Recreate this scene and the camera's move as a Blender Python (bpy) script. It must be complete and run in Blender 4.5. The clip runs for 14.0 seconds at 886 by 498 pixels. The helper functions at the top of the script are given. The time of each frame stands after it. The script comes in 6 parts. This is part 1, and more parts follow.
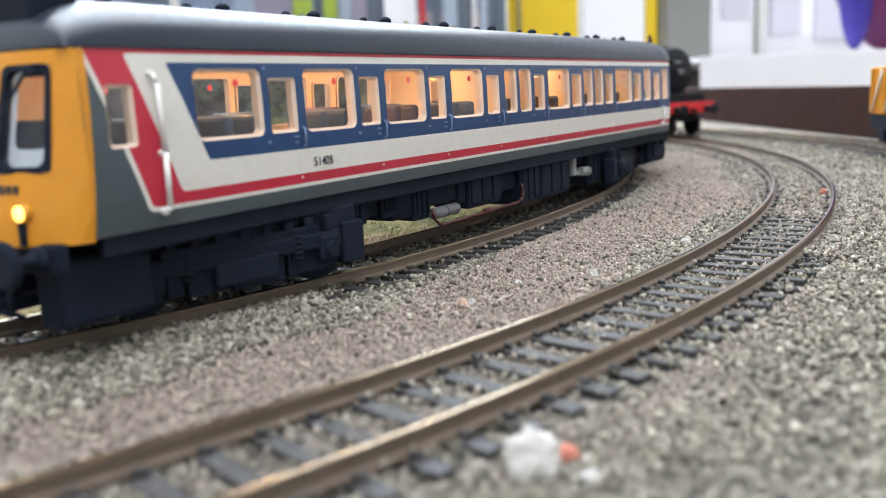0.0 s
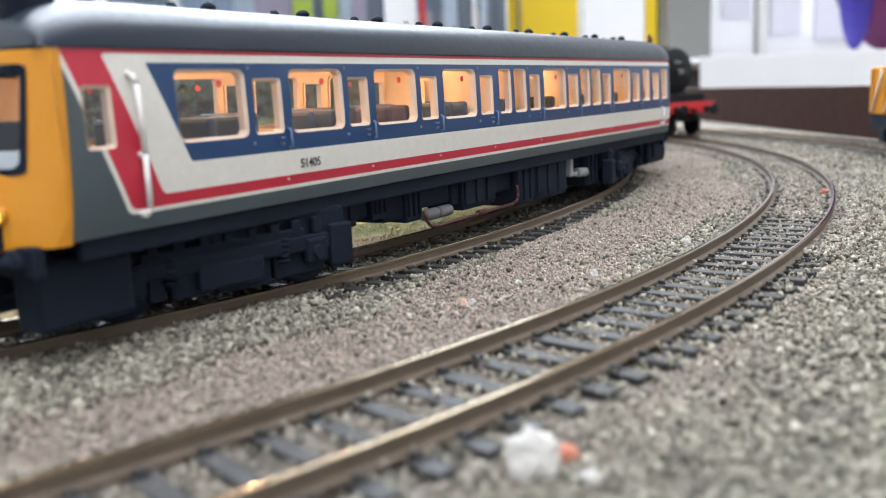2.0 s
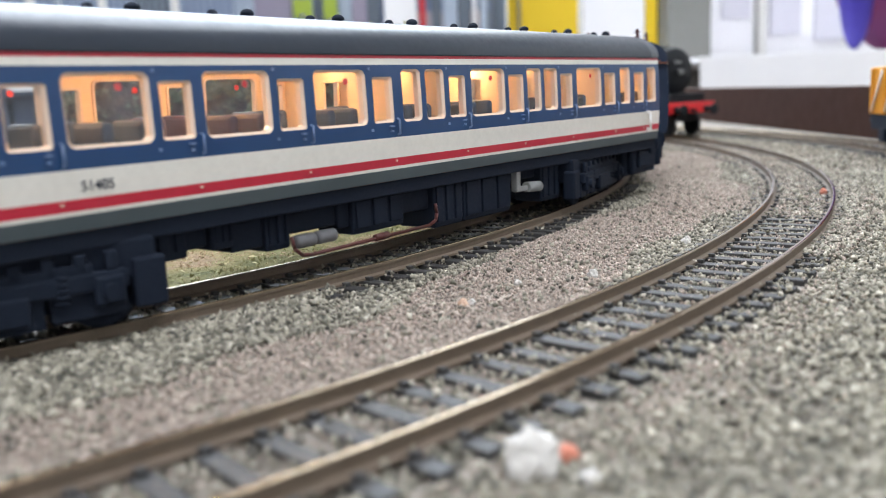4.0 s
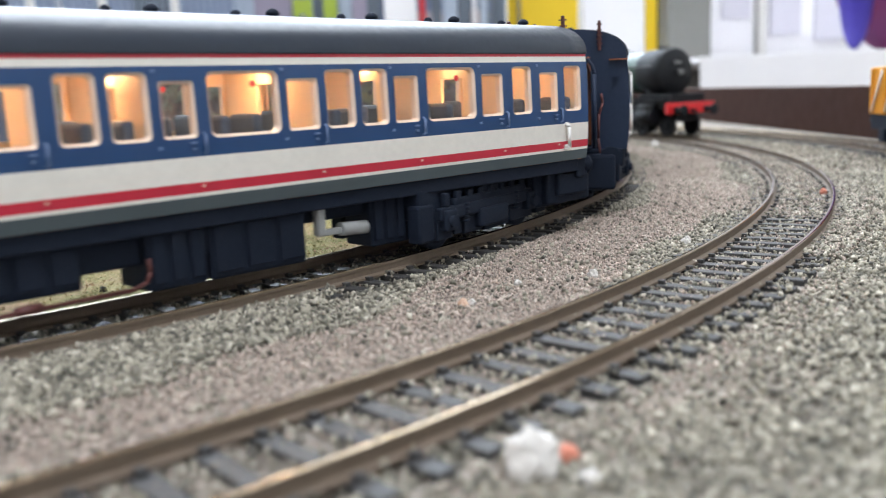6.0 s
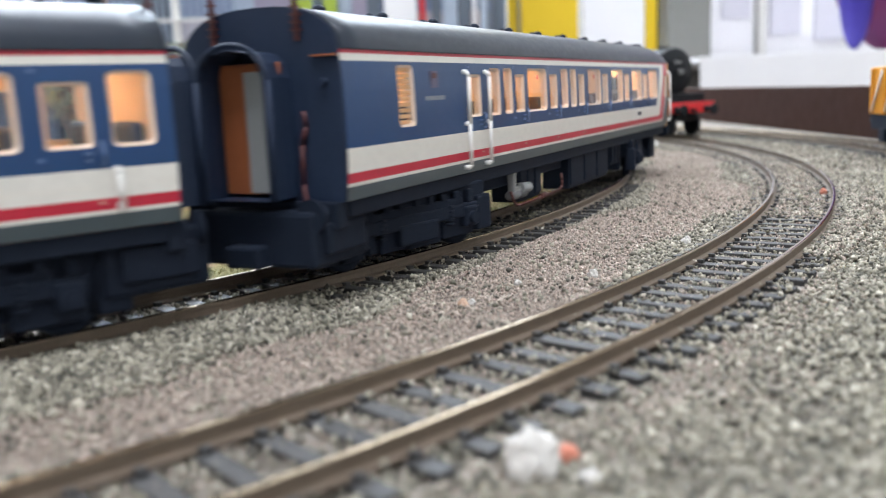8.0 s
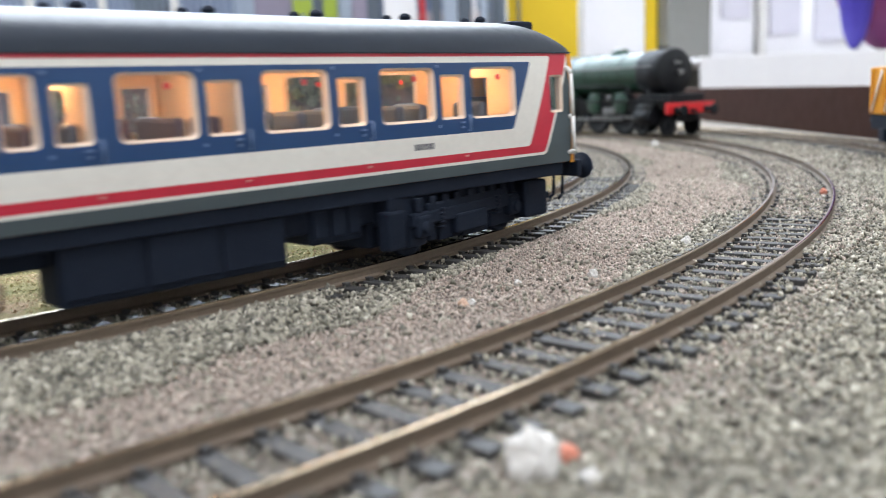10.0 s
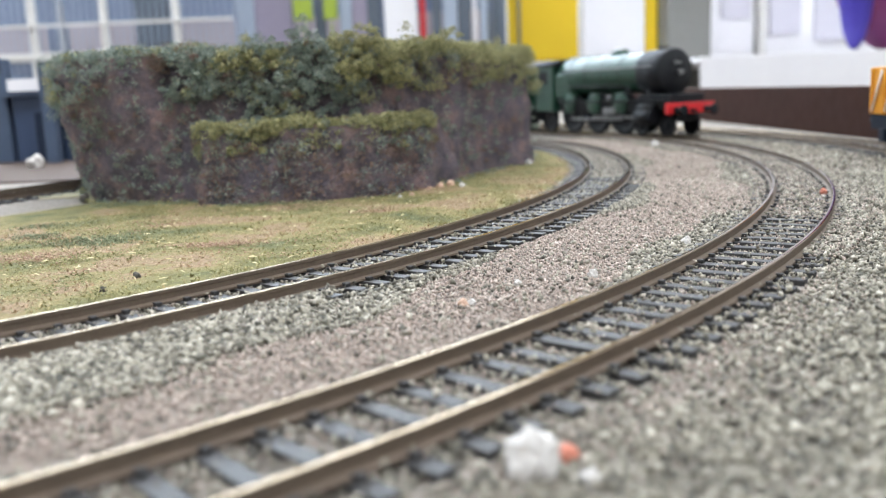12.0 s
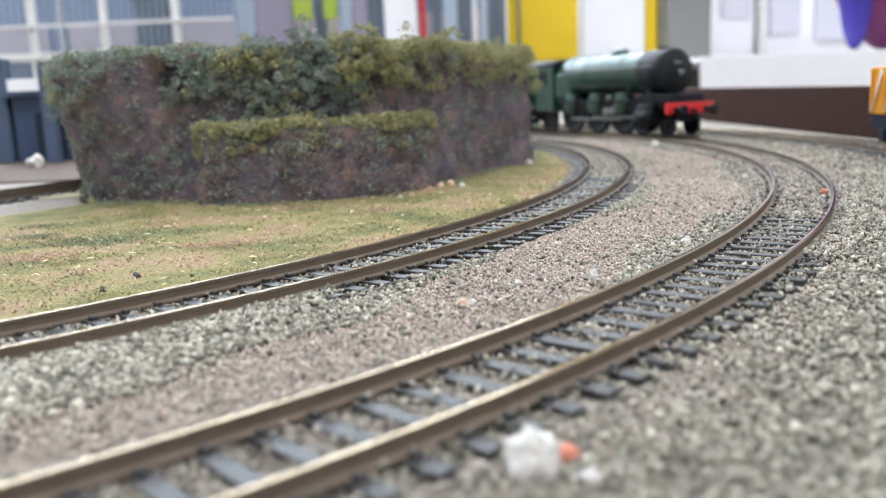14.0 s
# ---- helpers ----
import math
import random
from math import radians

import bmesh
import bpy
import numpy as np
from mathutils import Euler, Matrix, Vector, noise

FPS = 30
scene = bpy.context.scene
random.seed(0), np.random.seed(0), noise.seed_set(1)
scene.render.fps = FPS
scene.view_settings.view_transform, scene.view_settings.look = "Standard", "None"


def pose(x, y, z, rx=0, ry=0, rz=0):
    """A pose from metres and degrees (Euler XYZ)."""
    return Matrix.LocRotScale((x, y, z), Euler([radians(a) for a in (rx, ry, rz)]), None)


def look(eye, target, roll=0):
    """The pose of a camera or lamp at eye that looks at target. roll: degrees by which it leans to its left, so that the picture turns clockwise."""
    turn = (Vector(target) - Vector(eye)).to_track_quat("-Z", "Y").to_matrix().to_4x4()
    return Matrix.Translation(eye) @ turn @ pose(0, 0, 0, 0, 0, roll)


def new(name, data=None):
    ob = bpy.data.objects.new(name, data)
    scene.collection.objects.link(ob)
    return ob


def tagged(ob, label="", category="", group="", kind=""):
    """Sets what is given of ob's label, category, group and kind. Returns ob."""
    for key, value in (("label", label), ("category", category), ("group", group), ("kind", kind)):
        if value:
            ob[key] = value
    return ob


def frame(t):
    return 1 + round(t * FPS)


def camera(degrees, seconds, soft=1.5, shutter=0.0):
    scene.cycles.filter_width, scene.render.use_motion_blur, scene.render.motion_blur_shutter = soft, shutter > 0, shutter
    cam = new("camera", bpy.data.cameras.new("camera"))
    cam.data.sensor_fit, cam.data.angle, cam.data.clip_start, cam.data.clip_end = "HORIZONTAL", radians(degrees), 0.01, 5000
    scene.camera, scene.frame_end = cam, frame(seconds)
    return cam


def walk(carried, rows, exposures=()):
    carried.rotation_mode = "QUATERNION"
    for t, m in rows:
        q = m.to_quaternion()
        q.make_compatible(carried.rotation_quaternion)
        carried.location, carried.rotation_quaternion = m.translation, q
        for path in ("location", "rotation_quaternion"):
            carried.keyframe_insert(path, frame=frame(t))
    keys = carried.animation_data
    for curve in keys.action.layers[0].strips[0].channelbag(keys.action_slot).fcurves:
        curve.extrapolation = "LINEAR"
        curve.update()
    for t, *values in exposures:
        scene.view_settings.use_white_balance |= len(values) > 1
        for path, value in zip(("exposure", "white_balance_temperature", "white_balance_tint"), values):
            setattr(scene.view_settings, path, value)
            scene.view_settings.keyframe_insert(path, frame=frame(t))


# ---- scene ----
# Camera: stands on the baseboard beside the outer track. Rail tops are z = 0.
EYE = (0.0, 0.0, 0.0322)
FOV, PITCH, ROLL = 53.494, 10.136, -2.413
cam = camera(FOV, 14.0, soft=1.0, shutter=0.5)
aim = (0.0, math.cos(radians(PITCH)), EYE[2] - math.sin(radians(PITCH)))
walk(cam, [(0.0, look(EYE, aim, ROLL)), (14.0, look(EYE, aim, ROLL))])
cam.data.dof.use_dof = True
cam.data.dof.focus_distance = 0.19
cam.data.dof.aperture_fstop = 21.0

# ---- world and lights ----
world = bpy.data.worlds.new("hall_world")
scene.world = world
world.use_nodes = True
wn = world.node_tree
sky = wn.nodes.new("ShaderNodeTexSky")
sky.sky_type, sky.sun_disc = "NISHITA", False
sky.sun_elevation, sky.sun_rotation = radians(40), radians(20)
wn.links.new(sky.outputs[0], wn.nodes["Background"].inputs[0])
wn.nodes["Background"].inputs[1].default_value = 0.1
scene.view_settings.exposure = 0.0


def area_lamp(name, at, target, sx, sy, watts, colour):
    data = bpy.data.lights.new(name, "AREA")
    data.shape, data.size, data.size_y = "RECTANGLE", sx, sy
    data.energy, data.color = watts, colour
    ob = new(name, data)
    ob.matrix_world = look(at, target)
    return ob


# daylight through the high windows of the far wall; two unseen ceiling lamps added
area_lamp("window_daylight", (-1.2, 3.38, 1.6), (-0.9, 0, 1.1), 3.8, 2.1, 204, (0.70, 0.85, 1.0))
area_lamp("ceiling_tubes_front", (0.2, -1.0, 2.92), (0.2, -1.0, 0), 2.6, 0.8, 116, (0.875, 0.915, 1.0))
area_lamp("ceiling_tubes_back", (-0.3, 2.2, 2.92), (-0.3, 2.0, 0), 3.2, 0.9, 150, (0.845, 0.905, 1.0))


# ---- materials ----
def srgb(r, g, b):
    return tuple(((c / 255) / 12.92 if c <= 10 else (((c / 255) + 0.055) / 1.055) ** 2.4) for c in (r, g, b)) + (1.0,)


class Mat:
    """A small builder for node materials."""

    def __init__(self, name, base=(0.5, 0.5, 0.5, 1), rough=0.5, metal=0.0, spec=0.5):
        self.m = bpy.data.materials.new(name)
        self.m.use_nodes = True
        self.t = self.m.node_tree
        self.b = self.t.nodes["Principled BSDF"]
        self.b.inputs["Base Color"].default_value = base
        self.b.inputs["Roughness"].default_value = rough
        self.b.inputs["Metallic"].default_value = metal
        self.b.inputs["Specular IOR Level"].default_value = spec
        self.co = self.t.nodes.new("ShaderNodeTexCoord").outputs["Object"]

    def node(self, kind):
        return self.t.nodes.new(kind)

    def put(self, target, value):
        if isinstance(value, bpy.types.NodeSocket):
            self.t.links.new(value, target)
        else:
            target.default_value = value

    def noise(self, scale, detail=4.0, rough=0.6, co=None):
        n = self.node("ShaderNodeTexNoise")
        self.t.links.new(co or self.co, n.inputs["Vector"])
        n.inputs["Scale"].default_value, n.inputs["Detail"].default_value, n.inputs["Roughness"].default_value = scale, detail, rough
        return n.outputs["Fac"]

    def ramp(self, fac, stops):
        n = self.node("ShaderNodeValToRGB")
        self.put(n.inputs["Fac"], fac)
        e = n.color_ramp.elements
        while len(e) < len(stops):
            e.new(0.5)
        for el, (p, c) in zip(e, stops):
            el.position, el.color = p, c if not isinstance(c, float) else (c, c, c, 1)
        return n.outputs["Color"]

    def mix(self, fac, a, b, blend="MIX"):
        n = self.node("ShaderNodeMix")
        n.data_type, n.blend_type = "RGBA", blend
        self.put(n.inputs["Factor"], fac)
        self.put(n.inputs[6], a)
        self.put(n.inputs[7], b)
        return n.outputs[2]

    def math(self, op, a, b=0.0, c=0.0, clamp=False):
        n = self.node("ShaderNodeMath")
        n.operation, n.use_clamp = op, clamp
        for i, val in enumerate((a, b, c)):
            self.put(n.inputs[i], val)
        return n.outputs[0]

    def bump(self, height, strength=0.3, distance=0.0005):
        n = self.node("ShaderNodeBump")
        self.put(n.inputs["Height"], height)
        n.inputs["Strength"].default_value, n.inputs["Distance"].default_value = strength, distance
        self.t.links.new(n.outputs["Normal"], self.b.inputs["Normal"])
        return self

    def colour(self, value):
        self.put(self.b.inputs["Base Color"], value)
        return self

    def roughness(self, value):
        self.put(self.b.inputs["Roughness"], value)
        return self

    def island(self):
        return self.node("ShaderNodeNewGeometry").outputs["Random Per Island"]

    def xyz(self, co=None):
        n = self.node("ShaderNodeSeparateXYZ")
        self.t.links.new(co or self.co, n.inputs[0])
        return n.outputs


def worn(name, a, b, scale=300.0, rough=0.5, metal=0.0, bump=0.15, dist=0.0002, spec=0.5):
    """Two tones mixed by noise at two scales, with a fine relief."""
    k = Mat(name, a, rough, metal, spec)
    fine = k.noise(scale * 6, 5.0)
    broad = k.noise(scale, 3.0)
    k.colour(k.mix(k.math("MULTIPLY_ADD", fine, 0.5, k.math("MULTIPLY", broad, 0.5)), a, b))
    k.roughness(k.math("MULTIPLY_ADD", fine, 0.25, rough - 0.12, clamp=True))
    k.bump(fine, bump, dist)
    return k.m


def glow(name, colour, strength):
    k = Mat(name, colour, 0.5)
    k.b.inputs["Emission Color"].default_value = colour
    k.b.inputs["Emission Strength"].default_value = strength
    return k.m


def clear(name, tint=(0.95, 0.97, 0.97, 1), rough=0.03, gloss=1.0):
    """Thin clear plastic or glass: see-through, with a Fresnel gloss."""
    m = bpy.data.materials.new(name)
    m.use_nodes = True
    t = m.node_tree
    t.nodes.remove(t.nodes["Principled BSDF"])
    out = t.nodes["Material Output"]
    tr, gl, mx, lw, pw, sc = (t.nodes.new("ShaderNode" + n) for n in ("BsdfTransparent", "BsdfGlossy", "MixShader", "LayerWeight", "Math", "Math"))
    tr.inputs[0].default_value, gl.inputs["Roughness"].default_value, lw.inputs[0].default_value = tint, rough, 0.5
    pw.operation, pw.inputs[1].default_value = "POWER", 5.0
    sc.operation, sc.inputs[1].default_value, sc.inputs[2].default_value = "MULTIPLY_ADD", 0.92 * gloss, 0.06 * gloss
    t.links.new(lw.outputs["Facing"], pw.inputs[0])
    t.links.new(pw.outputs[0], sc.inputs[0])
    t.links.new(sc.outputs[0], mx.inputs[0])
    t.links.new(tr.outputs[0], mx.inputs[1])
    t.links.new(gl.outputs[0], mx.inputs[2])
    t.links.new(mx.outputs[0], out.inputs[0])
    return m


M = {}


def stone_material(name, tones, broad=60.0):
    k = Mat(name, tones[0], 0.85)
    isl = k.island()
    col = k.ramp(isl, [(i / (len(tones) - 1), c) for i, c in enumerate(tones)])
    n = k.noise(broad, 3.0)
    col = k.mix(k.math("MULTIPLY", n, 0.15), col, (0.19, 0.17, 0.15, 1))
    g = k.noise(2500.0, 3.0)
    k.colour(k.mix(k.math("MULTIPLY", g, 0.35), col, (0.1, 0.1, 0.085, 1)))
    k.bump(g, 0.4, 0.0002)
    return k.m


M["stone_grey"] = stone_material("grey_green_granite_chips", [srgb(58, 56, 50), srgb(110, 106, 93), srgb(158, 152, 135), srgb(186, 179, 161), srgb(94, 88, 78), srgb(222, 214, 196)])
M["stone_pink"] = stone_material("pinkish_fine_ballast", [srgb(122, 110, 102), srgb(173, 158, 147), srgb(198, 182, 169), srgb(152, 132, 121), srgb(224, 206, 192), srgb(174, 152, 140)])


def ground_material():
    k = Mat("glued_ballast_bed", (0.2, 0.19, 0.17, 1), 0.9)
    f = k.noise(900.0, 6.0, 0.75)
    b = k.noise(25.0, 3.0)
    vor = k.node("ShaderNodeTexVoronoi")
    k.t.links.new(k.co, vor.inputs["Vector"])
    vor.inputs["Scale"].default_value = 900.0
    stones = k.ramp(vor.outputs["Color"], [(0.0, srgb(104, 98, 90)), (0.35, srgb(150, 142, 132)), (0.7, srgb(176, 168, 158)), (1.0, srgb(120, 116, 104))])
    col = k.mix(k.math("MULTIPLY", b, 0.5), stones, srgb(150, 138, 128))
    k.colour(k.mix(k.math("MULTIPLY", f, 0.5), col, srgb(92, 86, 78)))
    k.bump(k.math("ADD", f, k.math("MULTIPLY", vor.outputs["Distance"], -1.0)), 0.9, 0.0008)
    return k.m


M["ground"] = ground_material()
M["rail_side"] = worn("rusty_painted_rail_side", srgb(118, 103, 88), srgb(80, 69, 59), 400, 0.62, 0.1, 0.25)
M["rail_top"] = worn("polished_nickel_silver_rail_head", srgb(168, 150, 126), srgb(136, 116, 94), 300, 0.14, 1.0, 0.02)
M["sleeper"] = worn("black_plastic_sleeper", srgb(40, 41, 44), srgb(66, 64, 62), 700, 0.52, 0.0, 0.3, spec=0.4)


# ---- building helpers ----
def obj_from(name, bm, mats, parent=None, smooth=False):
    me = bpy.data.meshes.new(name)
    bm.normal_update()
    bm.to_mesh(me)
    bm.free()
    for m in mats if isinstance(mats, (list, tuple)) else [mats]:
        me.materials.append(m)
    if smooth:
        me.shade_smooth()
    ob = new(name, me)
    if parent:
        ob.parent = parent
    return ob


def part(name, bm, material, parent, label="", smooth=False):
    ob = obj_from(name, bm, material, parent, smooth)
    return tagged(ob, label) if label else ob


def box(bm, x0, x1, y0, y1, z0, z1, bevel=0.0, mat=0):
    """A box, its edges bevelled, added to bm."""
    m = Matrix.LocRotScale(((x0 + x1) / 2, (y0 + y1) / 2, (z0 + z1) / 2), None, (abs(x1 - x0), abs(y1 - y0), abs(z1 - z0)))
    made = bmesh.ops.create_cube(bm, size=1.0, matrix=m)["verts"]
    faces = {f for v in made for f in v.link_faces}
    for f in faces:
        f.material_index = mat
    if bevel > 0:
        edges = list({e for v in made for e in v.link_edges})
        r = bmesh.ops.bevel(bm, geom=edges, offset=bevel, segments=2, affect="EDGES", profile=0.5)
        for f in r["faces"]:
            f.material_index = mat
    return bm


def tube(bm, a, b, r0, r1=None, seg=12, mat=0, caps=True):
    """A round bar from a to b."""
    a, b = Vector(a), Vector(b)
    r1 = r0 if r1 is None else r1
    q = (b - a).to_track_quat("Z", "Y").to_matrix().to_4x4()
    m = Matrix.Translation((a + b) / 2) @ q
    r = bmesh.ops.create_cone(bm, cap_ends=caps, segments=seg, radius1=r0, radius2=r1, depth=(b - a).length, matrix=m)
    for f in {f for v in r["verts"] for f in v.link_faces}:
        f.material_index = mat
        f.smooth = len(f.verts) == 4
    return bm


def rod(bm, pts, r, seg=6):
    for a, b in zip(pts, pts[1:]):
        tube(bm, a, b, r, seg=seg)
    return bm


def lathe(bm, profile, m=None, seg=20, mat=0):
    """Turns a profile of (radius, height) about z, then places it by m."""
    m = m or Matrix()
    rings = []
    for r, z in profile:
        rings.append([bm.verts.new(m @ Vector((r * math.cos(2 * math.pi * i / seg), r * math.sin(2 * math.pi * i / seg), z))) for i in range(seg)])
    for p, q in zip(rings, rings[1:]):
        for i in range(seg):
            j = (i + 1) % seg
            f = bm.faces.new((p[i], p[j], q[j], q[i]))
            f.material_index, f.smooth = mat, True
    for ring, flip in ((rings[0], True), (rings[-1], False)):
        f = bm.faces.new(ring[::-1] if flip else ring)
        f.material_index = mat
    return bm


def stuff_mesh(name, verts, faces, mat, label, category):
    """One mesh out of arrays of corners and triangles."""
    me = bpy.data.meshes.new(name)
    me.vertices.add(len(verts))
    me.vertices.foreach_set("co", np.asarray(verts, dtype=np.float32).ravel())
    n = len(faces)
    me.loops.add(n * 3)
    me.loops.foreach_set("vertex_index", np.asarray(faces, dtype=np.int32).ravel())
    me.polygons.add(n)
    me.polygons.foreach_set("loop_start", np.arange(0, n * 3, 3, dtype=np.int32))
    me.update(calc_edges=True)
    me.materials.append(mat)
    return tagged(new(name, me), label, category, kind="stuff")


# ---- track plan: an arc that runs out into a straight ----
CX, CY, R1, GAP, TH1 = -0.34299, 0.44098, 0.42003, 0.06564, radians(-50.354)
JN = Vector((math.cos(TH1), math.sin(TH1)))
JD = Vector((math.sin(TH1), -math.cos(TH1)))
GAUGE = 0.0165


def track_point(s, off=0.0):
    """The point s metres along the inner track from the joint, off metres outwards, and the way it runs."""
    if s < 0:
        a = TH1 - s / R1
        n = Vector((math.cos(a), math.sin(a)))
        return Vector((CX, CY)) + n * (R1 + off), Vector((n.y, -n.x))
    return Vector((CX, CY)) + JN * (R1 + off) + JD * s, JD.copy()


def outer_point(s, off=0.0):
    """The outermost track, concentric with the other two."""
    return track_point(s, 0.1285 + off)


def engine_point(s, off=0.0):
    """The straight track on which the steam engine stands, running off at a slant."""
    d = Vector((-0.44, 0.898)).normalized()
    return Vector((0.152, 0.535)) + d * s + Vector((-d.y, d.x)) * off, d


def flat(p, z):
    return Vector((p.x, p.y, z))


RAIL = [(-0.00115, -0.0025), (0.00115, -0.0025), (0.00115, -0.0021), (0.0003, -0.0018), (0.0003, -0.0009), (0.00042, -0.0007), (0.00042, -0.00016), (0.00032, -0.00004), (0.00012, -0.00001),
        (-0.00012, -0.00001), (-0.00032, -0.00004), (-0.00042, -0.00016), (-0.00042, -0.0007), (-0.0003, -0.0009), (-0.0003, -0.0018), (-0.00115, -0.0021)]


def rail_mesh(name, fn, off, s0, s1, step, parent):
    bm = bmesh.new()
    n = int((s1 - s0) / step) + 1
    rings = []
    for i in range(n + 1):
        s = s0 + (s1 - s0) * i / n
        rings.append([bm.verts.new(flat(fn(s, off + o)[0], z)) for o, z in RAIL])
    k = len(RAIL)
    for a, b in zip(rings, rings[1:]):
        for i in range(k):
            j = (i + 1) % k
            f = bm.faces.new((a[i], a[j], b[j], b[i]))
            f.material_index = 1 if i in (6, 7, 8, 9, 10) else 0
    bm.faces.new(rings[0][::-1])
    bm.faces.new(rings[-1])
    bmesh.ops.recalc_face_normals(bm, faces=bm.faces[:])
    return part(name, bm, [M["rail_side"], M["rail_top"]], parent)


def sleeper_mesh(half):
    bm = bmesh.new()
    box(bm, -0.0013, 0.0013, -half, half, -0.0042, -0.0025, 0.0002)
    for side in (-1, 1):
        for e in (-1, 1):
            c = side * GAUGE / 2 + e * 0.0015
            box(bm, -0.0006, 0.0006, c - 0.0006, c + 0.0006, -0.0026, -0.0018, 0.0001)
    me = bpy.data.meshes.new("sleeper")
    bm.to_mesh(me)
    bm.free()
    me.materials.append(M["sleeper"])
    return me


def build_track(name, label, fn, off, s0, s1, step, pitch, half):
    track = tagged(new(name), label, "railway track", "model railway tracks")
    rail_mesh("rail", fn, off - GAUGE / 2, s0, s1, step, track)
    rail_mesh("rail", fn, off + GAUGE / 2, s0, s1, step, track)
    me = sleeper_mesh(half)
    s = s0 + pitch
    rng = random.Random(7)
    while s < s1:
        p, d = fn(s, off)
        ob = new("sleeper", me)
        ob.parent = track
        ob.matrix_basis = Matrix.Translation((p.x, p.y, rng.uniform(-0.0002, 0.0001))) @ Matrix.Rotation(math.atan2(d.y, d.x) + rng.uniform(-0.01, 0.01), 4, "Z")
        s += pitch
    return track
# ---- baseboard, ballast ----
GZ = -0.0036


def build_ground():
    bm = bmesh.new()
    box(bm, -1.5, 0.2425, -0.5, 1.6, GZ - 0.012, GZ)
    return tagged(obj_from("ground", bm, M["ground"]), "grey glued ballast covering the layout baseboard", "ground", kind="structure")


build_ground()
build_track("inner_track", "curved model railway track with rust-brown rails and black sleepers", track_point, 0.0, -0.80, 0.35, 0.006, 0.0058, 0.0144)
build_track("middle_track", "curved model railway track with bright-topped rails on black sleepers", track_point, GAP, -0.85, 0.35, 0.006, 0.0058, 0.0142)
build_track("outer_track", "weathered grey model railway track beside the brown edge board", outer_point, 0.0, -0.78, -0.06, 0.008, 0.0048, 0.0142)
build_track("engine_track", "weathered grey model railway track under the steam engine", engine_point, 0.0, 0.0, 0.55, 0.02, 0.0062, 0.0142)
# ---- the two coaches of the railcar ----
HALF_L, HALF_W, BOGIE, SEPARATION, WHEEL_R = 0.1195, 0.01625, 0.0867, 0.2583, 0.0060
Z_SILL, Z_GUTTER, Z_ROOF = 0.0152, 0.0398, 0.0471


def livery(name, cab):
    """Blue, white and red bands on dark grey; a sloping flash behind the cab, at +x or -x."""
    k = Mat(name, srgb(80, 90, 92), 0.38)
    x, _, z = k.xyz()
    x = k.math("MULTIPLY", x, 1000.0 * cab)
    z = k.math("MULTIPLY", z, 1000.0)

    def line(z0, x0, z1, x1):
        """x beyond the line through two points of the side."""
        g = (x1 - x0) / (z1 - z0)
        return k.math("SUBTRACT", x, k.math("MULTIPLY_ADD", z, g, x0 - g * z0))

    def below(a):
        return k.math("SUBTRACT", a, z)

    def inside(parts, r=1.5):
        d = parts[0]
        for p in parts[1:]:
            d = k.math("SMOOTH_MAX", d, p, r)
        return k.math("LESS_THAN", d, 0.0)

    dirt = k.noise(900.0, 5.0)
    soft = k.noise(60.0, 3.0)
    col = k.mix(soft, srgb(60, 72, 78), srgb(78, 88, 92))
    white = k.mix(dirt, srgb(226, 222, 214), srgb(206, 202, 194))
    red = k.mix(dirt, srgb(196, 44, 66), srgb(178, 38, 58))
    blue = k.mix(soft, srgb(17, 55, 97), srgb(23, 63, 107))
    col = k.mix(inside([line(18.1, 110.6, 39.5, 119.0), below(17.45)]), col, white)
    col = k.mix(inside([line(18.1, 109.8, 39.5, 118.2), below(18.05)]), col, red)
    col = k.mix(inside([line(20.1, 104.6, 38.7, 112.1), below(19.7), k.math("SUBTRACT", z, 39.0)], 1.2), col, white)
    col = k.mix(inside([line(24.3, 99.2, 37.8, 105.3), below(23.75), k.math("SUBTRACT", z, 37.8)], 0.8), col, blue)
    k.colour(col)
    k.roughness(k.math("MULTIPLY_ADD", dirt, 0.2, 0.26))
    k.bump(k.noise(1500.0, 3.0), 0.05, 0.0001)
    return k.m


M["livery_front"] = livery("railcar_livery_front", 1)
M["livery_rear"] = livery("railcar_livery_rear", -1)
M["roof"] = worn("satin_dark_grey_roof", srgb(40, 48, 60), srgb(33, 40, 51), 120, 0.40, 0.0, 0.008, 0.0001, spec=0.3)
coat = M["roof"].node_tree.nodes["Principled BSDF"]
coat.inputs["Coat Weight"].default_value, coat.inputs["Coat Roughness"].default_value = 0.1, 0.25
# Blue cast stands for a hazy veil; the plastic itself is dull black.
M["black"] = worn("veiled_black_underframe", srgb(23, 32, 47), srgb(18, 25, 38), 300, 0.75, 0.0, 0.2, spec=0.2)
M["end_blue_black"] = worn("satin_blue_black_end", srgb(29, 43, 66), srgb(23, 35, 55), 200, 0.6, spec=0.3)
M["yellow"] = worn("warning_yellow_paint", srgb(216, 146, 34), srgb(202, 132, 26), 200, 0.38, 0.0, 0.06)
M["inner"] = worn("cream_inner_lining", srgb(224, 194, 158), srgb(212, 180, 142), 150, 0.55)
M["wood"] = worn("orange_brown_partition", srgb(158, 92, 56), srgb(130, 74, 44), 200, 0.5)
M["seat"] = worn("dark_blue_seat_moulding", srgb(44, 55, 78), srgb(32, 41, 58), 300, 0.6)
M["seat_red"] = worn("dull_red_seat_moulding", srgb(70, 40, 52), srgb(54, 32, 42), 300, 0.6)
